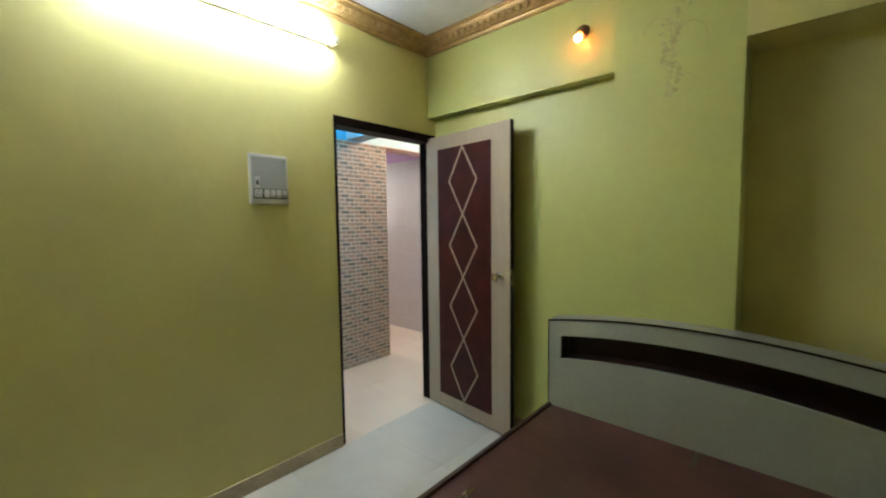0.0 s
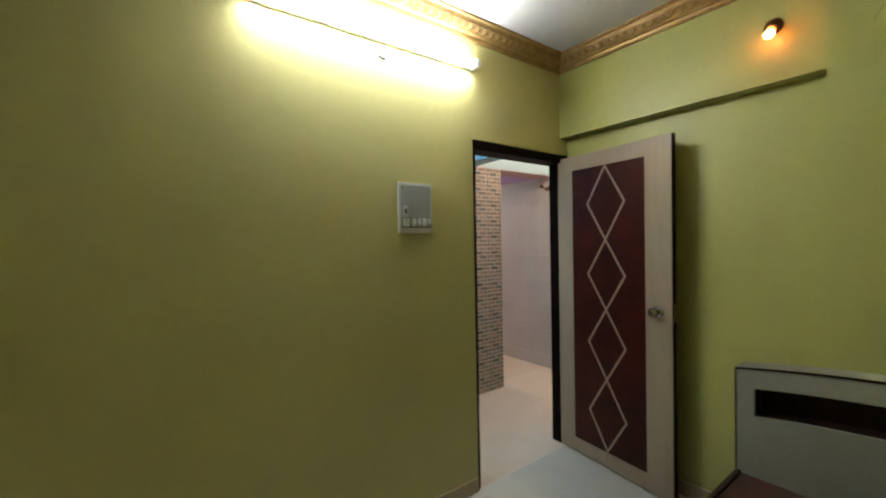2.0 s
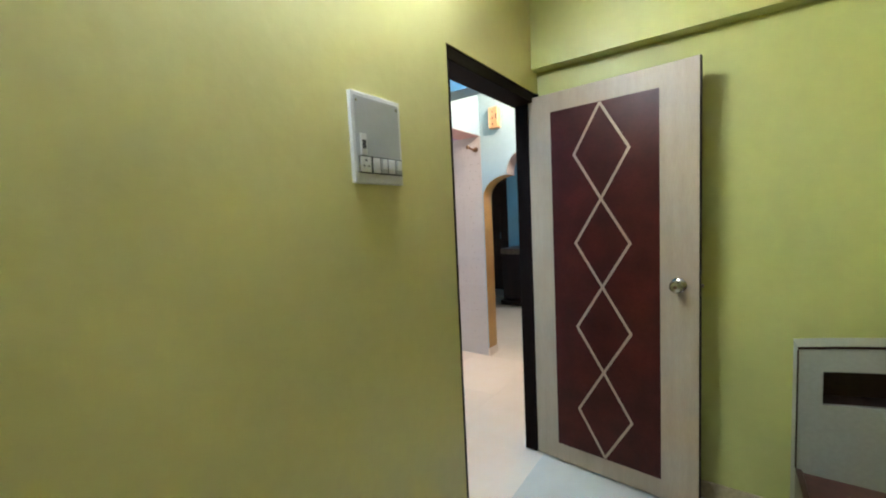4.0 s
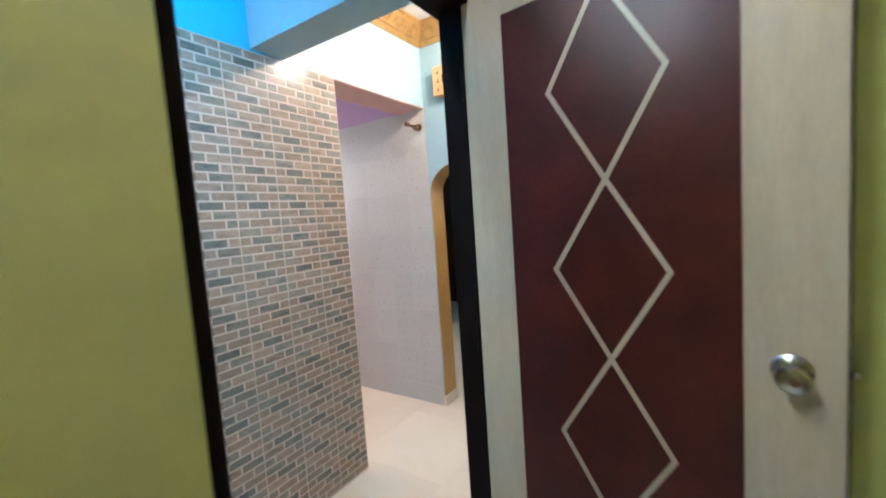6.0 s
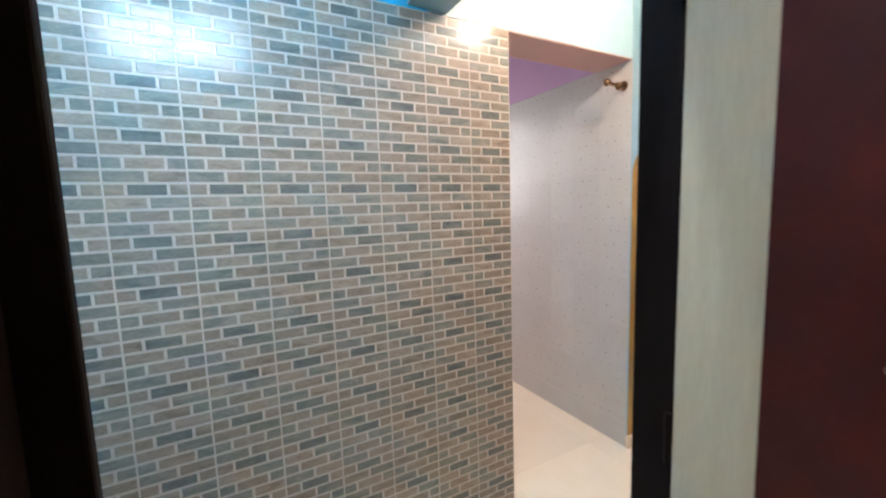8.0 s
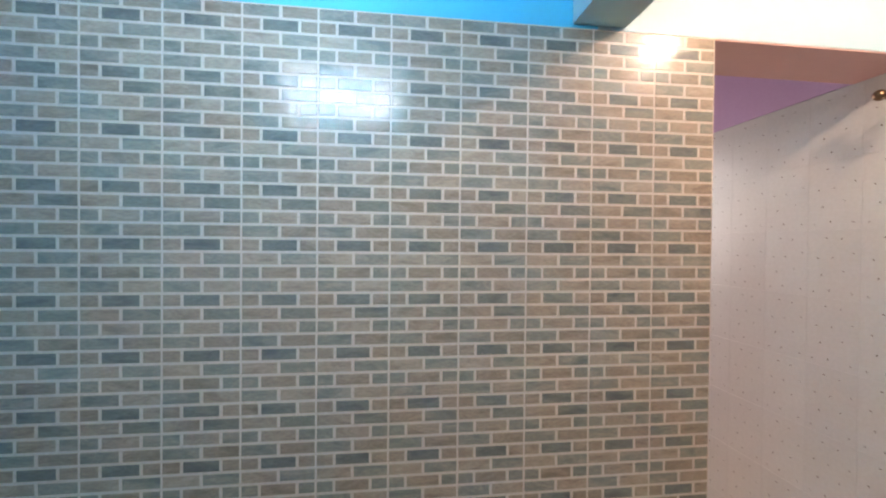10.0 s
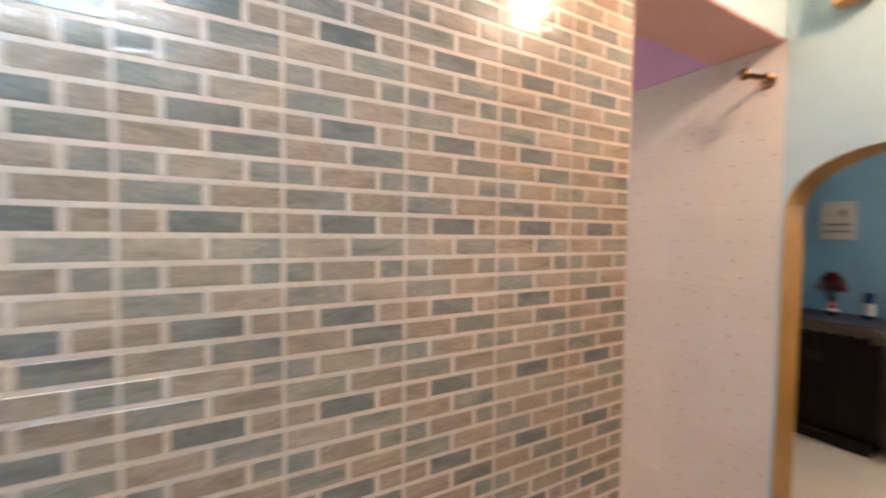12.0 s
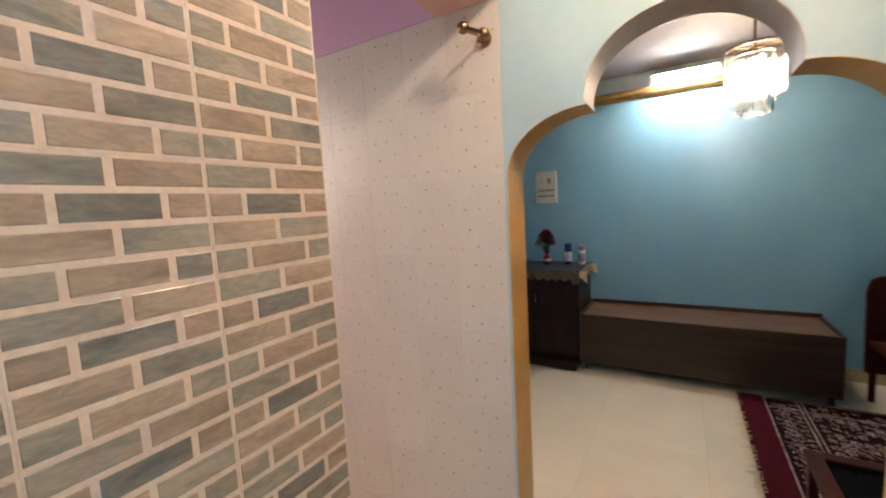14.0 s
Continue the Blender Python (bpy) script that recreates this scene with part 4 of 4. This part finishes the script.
# table cover draped over the cabinet
cov = thing("table_cover", (0, 0, 0), "shiny dark patterned table cover with silver-brown lace hem", "table cover")
part("cloth", soft_box(CX0 - 0.012, BACK_X - 0.016, CY0 - 0.012, CY1 + 0.01, CTOP + 0.0005, CTOP + 0.007, 0.002), CLOTH, cov)
bm = bmesh.new()
N = 28
ra, rb = [], []
for i in range(N + 1):
    y = CY1 + 0.01 - (CY1 - CY0 + 0.024) * i / N
    wv = 0.006 * math.sin(i * 1.3)
    ra.append(bm.verts.new((CX0 - 0.0125, y, CTOP + 0.005)))
    rb.append(bm.verts.new((CX0 - 0.022 + wv, y, CTOP - 0.075 + 0.012 * math.sin(i * 2.1) - (0.03 if i > N - 3 else 0))))
for i in range(N):
    bm.faces.new((ra[i], ra[i + 1], rb[i + 1], rb[i]))
bmesh.ops.solidify(bm, geom=bm.faces[:], thickness=0.003)
part("front_drop", bm, HEM_SILVER, cov, "silver-brown lace hem")
bm = bmesh.new()
ra, rb = [], []
for i in range(N + 1):
    x = CX0 - 0.012 + (BACK_X - CX0 - 0.01) * i / N
    ra.append(bm.verts.new((x, CY0 - 0.0125, CTOP + 0.006)))
    rb.append(bm.verts.new((x, CY0 - 0.045 + 0.012 * math.sin(i * 1.1), CTOP - 0.047 + 0.014 * math.sin(i * 1.7) - (0.03 if i < 3 else 0))))
for i in range(N):
    bm.faces.new((ra[i], ra[i + 1], rb[i + 1], rb[i]))
bmesh.ops.solidify(bm, geom=bm.faces[:], thickness=0.003)
part("side_drop", bm, HEM_SILVER, cov, "lace hem hanging over the side")
for x in (CX0 - 0.02, BACK_X - 0.1):
    bm = bmesh.new()
    vs = [bm.verts.new(p) for p in ((x - 0.004, CY0 + 0.035, CTOP + 0.002), (x + 0.055, CY0 - 0.065, CTOP), (x + 0.012, CY0 - 0.08, CTOP - 0.097))]
    bm.faces.new(vs)
    bmesh.ops.solidify(bm, geom=bm.faces[:], thickness=0.003)
    part("corner_flap", bm, CLOTH_CREAM, cov, "cream pointed cloth corner")

vase = thing("vase", (3.72, 1.648, CTOP + 0.0075), "red, white and navy glazed vase on the cabinet", "vase")
part("vase_body", lathe([(0.026, 0), (0.032, 0.01), (0.040, 0.035), (0.036, 0.06), (0.022, 0.085), (0.018, 0.105), (0.026, 0.125), (0.034, 0.135)], 24), VASE_RED, vase, smooth=True)
part("vase_band", lathe([(0.0345, 0.012), (0.0395, 0.025), (0.0412, 0.034)], 24), NAVY, vase, "navy painted band", smooth=True)
part("vase_band", lathe([(0.0412, 0.036), (0.0408, 0.046), (0.0385, 0.056)], 24), LABEL_WHITE, vase, "white painted band", smooth=True)
flowers = thing("artificial_flowers", (3.72, 1.648, CTOP + 0.143), "bunch of red and a few white artificial flowers in the vase", "flowers")
flowers.scale = (1.2, 1.2, 1.2)
random.seed(11)
for i in range(26):
    a, e = random.uniform(0, 6.28), random.uniform(0.0, 1.0)
    c = Vector((0.07 * e * math.cos(a), 0.082 * e * math.sin(a), 0.03 + 0.105 * (1 - e * e) + random.uniform(-0.02, 0.02)))
    part("stem", tube([(0.01 * math.cos(a), 0.01 * math.sin(a), -0.02), (c.x * 0.6, c.y * 0.6, 0.03), c[:]], 0.002, 5), paint("stem_green", (0.03, 0.08, 0.02)) if i == 0 else bpy.data.materials["stem_green"], flowers)
    bm = bmesh.new()
    for ring, (cnt, rad, lift) in enumerate(((6, 0.047, 0.0), (6, 0.036, 0.011), (4, 0.021, 0.02))):
        for k in range(cnt):
            q = 6.283 * k / cnt + ring * 0.6 + a
            dx, dy = math.cos(q), math.sin(q)
            sx, sy = -dy, dx
            p = [c + Vector((0, 0, lift)), c + Vector((dx * rad * 0.6 + sx * rad * 0.5, dy * rad * 0.6 + sy * rad * 0.5, lift + 0.006)), c + Vector((dx * rad, dy * rad, lift + 0.001)), c + Vector((dx * rad * 0.6 - sx * rad * 0.5, dy * rad * 0.6 - sy * rad * 0.5, lift + 0.006))]
            bm.faces.new([bm.verts.new(v) for v in p])
    bmesh.ops.solidify(bm, geom=bm.faces[:], thickness=0.0015)
    part("flower_head", bm, LABEL_WHITE if i in (4, 15) else RED_PETAL, flowers)


def canister(place, body, cap, h, r, label):
    c = thing("canister", place, label, "canister", group="canisters on the cabinet")
    part("can_body", lathe([(r * 0.95, 0), (r, 0.004), (r, h * 0.72), (r * 0.9, h * 0.76)], 20), body, c, smooth=True)
    part("label_band", lathe([(r * 1.001, h * 0.16), (r * 1.015, h * 0.17), (r * 1.015, h * 0.6), (r * 1.001, h * 0.61)], 20), LABEL_WHITE if body is NAVY else LAVENDER, c, smooth=True)
    part("cap", lathe([(r * 0.96, h * 0.762), (r * 0.98, h * 0.78), (r * 0.98, h * 0.97), (r * 0.9, h)], 20), cap, c, smooth=True)


canister((3.76, 1.455, CTOP + 0.0075), NAVY, NAVY, 0.197, 0.031, "navy plastic canister with a white label on the cabinet")
canister((3.79, 1.335, CTOP + 0.0075), LABEL_WHITE, MAUVE, 0.175, 0.031, "white printed canister with a mauve cap on the cabinet")

# rug with fringe
RUG_L, RUG_R, RUG_X0, RUG_X1 = 0.180, -1.4, 1.66, 3.41
rug = thing("rug", (0, 0, 0), "maroon patterned carpet with dark floral field and pale fringe", "rug")
part("base_weave", soft_box(RUG_X0, RUG_X1, RUG_R, RUG_L, 0.0005, 0.009, 0.003), MAROON, rug)
part("field", soft_box(RUG_X0 + 0.1, RUG_X1 - 0.02, RUG_R + 0.1, RUG_L - 0.155, 0.0085, 0.0112, 0.0005, 1), RUG_DARK, rug, "dark field of the carpet")
bm = bmesh.new()
random.seed(3)
for yy in (RUG_L - 0.152, RUG_L - 0.33, RUG_L - 0.355):
    box(bm, RUG_X0 + 0.1, RUG_X1 - 0.02, yy - 0.004, yy + 0.004, 0.0105, 0.0122)
for xx in (RUG_X1 - 0.03, RUG_X1 - 0.17):
    box(bm, xx - 0.004, xx + 0.004, RUG_R + 0.1, RUG_L - 0.15, 0.0105, 0.0121)


def motif(cx, cy, s, a):
    for k in range(5):
        q = a + k * 6.283 / 5
        o = [(0.15, 0), (0.6, 0.25), (1, 0), (0.6, -0.25)]
        vs = [(cx + s * (u * math.cos(q) - v * math.sin(q)), cy + s * (u * math.sin(q) + v * math.cos(q))) for u, v in o]
        lo = [bm.verts.new((x, y, 0.0122)) for x, y in vs]
        bm.faces.new(lo)


def scroll(cx, cy, s, a):
    pts = [(cx + s * (1 - i / 14) * math.cos(a + i * 0.5), cy + s * (1 - i / 14) * math.sin(a + i * 0.5)) for i in range(11)]
    for (ax, ay), (bx, by) in zip(pts, pts[1:]):
        d = Vector((bx - ax, by - ay))
        if d.length < 1e-4:
            continue
        w = Vector((-d.y, d.x)).normalized() * 0.0026
        bm.faces.new([bm.verts.new((x, y, 0.0123)) for x, y in ((ax - w.x, ay - w.y), (bx - w.x, by - w.y), (bx + w.x, by + w.y), (ax + w.x, ay + w.y))])


x = RUG_X0 + 0.16
while x < RUG_X1 - 0.08:
    motif(x, RUG_L - 0.235, 0.03, random.random() * 6)
    scroll(x + 0.03, RUG_L - 0.268 + random.uniform(-0.02, 0.02), 0.024, random.random() * 6)
    scroll(x + 0.02, RUG_L - 0.195, 0.02, random.random() * 6)
    motif(x + 0.03, RUG_L - 0.30, 0.02, random.random() * 6)
    x += 0.056
y = RUG_L - 0.40
while y > RUG_R + 0.15:
    x = RUG_X0 + 0.2
    while x < RUG_X1 - 0.07:
        if random.random() < 0.62:
            motif(x + random.uniform(-0.02, 0.02), y, random.uniform(0.018, 0.034), random.random() * 6)
        elif random.random() < 0.7:
            scroll(x, y + random.uniform(-0.02, 0.02), random.uniform(0.02, 0.034), random.random() * 6)
        x += 0.052
    y -= 0.052
part("woven_pattern", bm, RUG_PALE, rug, "pale woven flowers and scrolls")
x = RUG_X0 + 0.01
while x < RUG_X1 - 0.01:
    l, dx, w = random.uniform(0.02, 0.06), random.uniform(-0.03, 0.015), random.uniform(0.003, 0.007)
    if random.random() < 0.62:
        bm = bmesh.new()
        bm.faces.new([bm.verts.new(p) for p in ((x - w, RUG_L - 0.014, 0.0115), (x + w, RUG_L - 0.014, 0.0115), (x + dx + w * 0.5, RUG_L + l, 0.003), (x + dx - w * 0.5, RUG_L + l, 0.003))])
        bmesh.ops.solidify(bm, geom=bm.faces[:], thickness=0.002)
        part("fringe_tassel", bm, CLOTH_CREAM, rug, "cream fringe tassel")
    x += random.uniform(0.012, 0.03)

# coffee table
table = thing("coffee_table", (0, 0, 0), "red mahogany coffee table with a smoked glass top", "coffee table")
TX0, TX1, TY0, TY1, TZ = 1.53, 2.01, -0.60, 0.098, 0.40
for a in ((TX0, TX1, TY1 - 0.055, TY1), (TX0, TX1, TY0, TY0 + 0.055), (TX0, TX0 + 0.055, TY0 + 0.0555, TY1 - 0.0555), (TX1 - 0.055, TX1, TY0 + 0.0555, TY1 - 0.0555)):
    part("top_rail", soft_box(*a, TZ - 0.032, TZ, 0.006), TABLE_RED, table)
part("glass_top", soft_box(TX0 + 0.056, TX1 - 0.056, TY0 + 0.056, TY1 - 0.056, TZ - 0.012, TZ - 0.005, 0.001, 1), SMOKE, table, "smoked glass panel")
for x in (TX0 + 0.03, TX1 - 0.03):
    for y in (TY0 + 0.03, TY1 - 0.03):
        part("leg", tube([(x, y, 0.0125), (x, y, TZ - 0.033)], [0.017, 0.024], 4), TABLE_RED, table)
part("shelf", soft_box(TX0 + 0.04, TX1 - 0.04, TY0 + 0.04, TY1 - 0.04, 0.12, 0.135, 0.003), TABLE_RED, table)

# chair with a slab back, mostly hidden by the arch
chair = thing("wooden_chair", (3.42, -0.80, 0), "dark red-brown wooden chair with a rounded slab back", "chair")
back = [(-0.26, 0.2), (0.26, 0.2), (0.27, 0.76), (0.25, 0.835), (0.2, 0.862), (-0.2, 0.862), (-0.25, 0.835), (-0.27, 0.76)]
part("backrest", prism([(u, v) for u, v in back], "x", 0.18, 0.215), TABLE_RED, chair)
part("seat", soft_box(-0.26, 0.178, -0.25, 0.25, 0.39, 0.43, 0.01, 3), TABLE_RED, chair)
for x in (-0.22, 0.19):
    for y in (-0.22, 0.22):
        part("leg", tube([(x, y, 0.0), (x, y, 0.389 if x < 0 else 0.2)], 0.02, 8), TABLE_RED, chair)

# entrance door
ent = thing("door_2", (BACK_X, 2.12, 0), "dark brown panelled entrance door, shut", "door", kind="structure")
part("frame", merge(soft_box(-0.012, 0.1, 0.0, 0.06, 0, 2.0, 0.004), soft_box(-0.012, 0.1, 0.94, 1.0, 0, 2.0, 0.004), soft_box(-0.012, 0.1, 0.0605, 0.9395, 1.94, 2.0, 0.004)), DARK_WOOD, ent)
part("leaf", soft_box(0.004, 0.04, 0.062, 0.938, 0.1, 1.938, 0.002), DARK_WOOD, ent)
for z0, z1 in ((0.2, 0.9), (1.02, 1.84)):
    for y0, y1 in ((0.14, 0.46), (0.54, 0.86)):
        part("panel", soft_box(-0.004, 0.0035, y0, y1, z0, z1, 0.003), DARK_WOOD, ent)
part("threshold", soft_box(-0.03, 0.1, 0.0, 1.0, 0.0005, 0.098, 0.004), paint("grey_stone_threshold", (0.35, 0.33, 0.29), None, 0.3), ent, "grey stone threshold")
part("handle", tube([(0.004, 0.13, 0.98), (-0.04, 0.13, 0.985), (-0.045, 0.13, 1.08), (0.004, 0.13, 1.09)], 0.007, 8), STEEL, ent, smooth=True)

# chandelier
CHX, CHY, CHZ = 2.9, 0.188, LR_CEIL
ch = thing("chandelier", (CHX, CHY, CHZ), "lit crystal chandelier of hanging glass rods", "chandelier")
ch.scale = (0.86, 0.86, 1)
part("ceiling_plate", lathe([(0.09, 0), (0.09, -0.012), (0.05, -0.03), (0.012, -0.035)], 24), BRASS, ch, smooth=True)
part("stem", tube([(0, 0, -0.03), (0, 0, -0.33)], 0.008, 10), BRASS, ch, smooth=True)
for rr, z in ((0.155, -0.24), (0.115, -0.28), (0.07, -0.32)):
    ring = bmesh.new()
    n = 36
    prof = [(rr - 0.006, z), (rr + 0.006, z), (rr + 0.006, z - 0.014), (rr - 0.006, z - 0.014)]
    rings = [[ring.verts.new((p * math.cos(2 * math.pi * i / n), p * math.sin(2 * math.pi * i / n), q)) for p, q in prof] for i in range(n)]
    for i in range(n):
        a, b = rings[i], rings[(i + 1) % n]
        for k in range(4):
            ring.faces.new((a[k], a[(k + 1) % 4], b[(k + 1) % 4], b[k]))
    bmesh.ops.recalc_face_normals(ring, faces=ring.faces[:])
    part("ring", ring, STEEL, ch)
for k in range(3):
    a = 2 * math.pi * k / 3
    part("spoke", tube([(0, 0, -0.246), (0.155 * math.cos(a), 0.155 * math.sin(a), -0.246)], 0.005, 8), BRASS, ch)
random.seed(8)
for rr, z, cnt, ln in ((0.155, -0.254, 36, 0.23), (0.115, -0.294, 28, 0.29), (0.07, -0.334, 16, 0.27)):
    me = mesh_of("crystal_rod", merge(tube([(0, 0, 0), (0, 0, -ln)], 0.0055, 6), tube([(0, 0, -ln), (0, 0, -ln - 0.012), (0, 0, -ln - 0.024)], [0.002, 0.008, 0.001], 6)), CRYSTAL)
    for i in range(cnt):
        a = 2 * math.pi * (i + 0.5) / cnt
        o = new("crystal_rod", me)
        o.parent = ch
        o.matrix_basis = pose(rr * math.cos(a), rr * math.sin(a), z + random.uniform(-0.006, 0.0), random.uniform(-2, 2), random.uniform(-2, 2), 0)
for k in range(8):
    a = 2 * math.pi * k / 8 + 0.4
    b = part("bulb", lathe([(0.01, 0.0), (0.014, -0.015), (0.024, -0.045), (0.022, -0.065), (0.01, -0.08), (0.002, -0.083)], 14), CHAND_GLOW, ch, "lit chandelier bulb", smooth=True)
    b.matrix_basis = pose((0.085 + 0.035 * (k % 2)) * math.cos(a), (0.085 + 0.035 * (k % 2)) * math.sin(a), -0.315 - 0.11 * (k % 2))

# ---------------------------------------------------------------- tiled pieces
G = 0.0040           # half the width of a grout line


def brick_tile_mesh(first=0):
    """One glazed wall tile, 200 x 300 mm, face towards -y, printed and moulded as eight courses of brick; a cut one starts at a later course."""
    bm = bmesh.new()
    low = TILE_H - COURSE_Z + 0.001 if first else 0.00008
    box(bm, 0.00008, TILE_W - 0.00008, -0.0015, 0.005, low, TILE_H - 0.00008, 0)
    c = TILE_H / 8
    q = TILE_W / 4
    rows = {0: [(0, q, 2), (q, 3 * q, 1), (3 * q, 4 * q, 2)], 1: [(0, 2 * q, 1), (2 * q, 4 * q, 2)], 2: [(0, q, 1), (q, 3 * q, 3), (3 * q, 4 * q, 1)], 3: [(0, 2 * q, 2), (2 * q, 4 * q, 1)]}
    rnd = random.Random(21)
    for r in range(8):
        for u0, u1, mat in rows[r % 4] if r >= first else []:
            a0 = u0 + (0.0027 if u0 < 1e-6 else G) + rnd.uniform(-0.0004, 0.0006)
            a1 = u1 - (0.0027 if u1 > TILE_W - 1e-6 else G) + rnd.uniform(-0.0006, 0.0004)
            z0, z1 = r * c + 0.0038, (r + 1) * c - 0.0038
            pts = [(a0, -0.0014, z0), (a1, -0.0014, z0), (a1, -0.0014, z1), (a0, -0.0014, z1)]
            i = 0.0011
            top = [(a0 + i, -0.0021, z0 + i), (a1 - i, -0.0021, z0 + i), (a1 - i, -0.0021, z1 - i), (a0 + i, -0.0021, z1 - i)]
            lo, hi = [bm.verts.new(p) for p in pts], [bm.verts.new(p) for p in top]
            for k in range(4):
                bm.faces.new((lo[k], lo[(k + 1) % 4], hi[(k + 1) % 4], hi[k])).material_index = mat
            bm.faces.new(hi).material_index = mat
    bm.normal_update()
    return mesh_of("brick_tile", bm, [GROUT, B_BROWN, B_TEAL, B_DARK])


BT_MESH, BT_CUT = brick_tile_mesh(), brick_tile_mesh(7)
wall_b = bpy.data.objects["wall_brick"]
for k in range(11):
    for j in range(-1, 7):
        o = new("brick_tile", BT_CUT if j < 0 else BT_MESH)
        o.parent = wall_b
        o.matrix_basis = pose(BRICK_END - TILE_W * (k + 1), BRICK_Y, TILE_H * j + COURSE_Z)
wall_r = bpy.data.objects["wall_hall_right"]
for k in range(5):
    for j in range(-1, 8):
        o = new("brick_tile", BT_CUT if j < 0 else BT_MESH)
        o.parent = wall_r
        o.matrix_basis = pose(ARCH_X - 0.002 - TILE_W * k, 0.052, TILE_H * j + COURSE_Z, 0, 0, 180)


def white_tile_mesh():
    bm = bmesh.new()
    _join(bm, soft_box(0.0002, TILE_W - 0.0002, -0.0005, 0.007, 0.0002, WHITE_H - 0.0002, 0.0006, 1))
    rnd = random.Random(4)
    for r in range(4):
        for k in range(3):
            u = (k + 0.5 + (0.5 if r % 2 else 0)) % 3 * TILE_W / 3 + rnd.uniform(-0.012, 0.012)
            v = (r + 0.5) * WHITE_H / 4 + rnd.uniform(-0.014, 0.014)
            a = rnd.uniform(-0.9, 0.9) + (0.9 if k % 2 else 2.2)
            s = rnd.uniform(0.0042, 0.0062)
            ca, sa = math.cos(a), math.sin(a)
            o = [(-1, 0), (-0.2, 0.5), (1.1, 0.15), (0.3, -0.45)]
            bm.faces.new([bm.verts.new((min(max(u + s * (p * ca - w * sa), 0.004), TILE_W - 0.004), -0.0011, v + s * (p * sa + w * ca))) for p, w in o]).material_index = 1
    return mesh_of("wall_tile", bm, [TILE_WHITE, TILE_MARK])


WT_MESH = white_tile_mesh()
wall_k = bpy.data.objects["wall_kitchen_side"]
for k in range(10):
    for j in range(8):
        zz = 0.137 + WHITE_H * (j - 1)
        if j == 0:
            continue
        o = new("wall_tile", WT_MESH)
        o.parent = wall_k
        o.matrix_basis = pose(ARCH_X + 0.001, 1.058 + TILE_W * (k + 1), zz, 0, 0, -90)
bm = bmesh.new()
box(bm, ARCH_X + 0.001, ARCH_X + 0.0078, 1.058, 2.99, 0.0005, 0.136)
solid("kitchen_skirting", bm, TILE_WHITE, "white tile skirting strip", "skirting", "structure")

for slab, x0, x1, y0, y1, s, mat in FLOORS:
    cache = {}
    nx, ny = math.ceil((x1 - x0) / s - 1e-6), math.ceil((y1 - y0) / s - 1e-6)
    for i in range(nx):
        for j in range(ny):
            a, b = x0 + i * s, y0 + j * s
            w, h = round(min(s, x1 - a), 4), round(min(s, y1 - b), 4)
            if w < 0.02 or h < 0.02:
                continue
            if (w, h) not in cache:
                bm = bmesh.new()
                box(bm, 0.0005, w - 0.0005, 0.0005, h - 0.0005, -0.01, 0.0)
                cache[w, h] = mesh_of("floor_tile", bm, mat)
            o = new("floor_tile", cache[w, h])
            o.parent = slab
            o.matrix_basis = pose(a, b, 0)
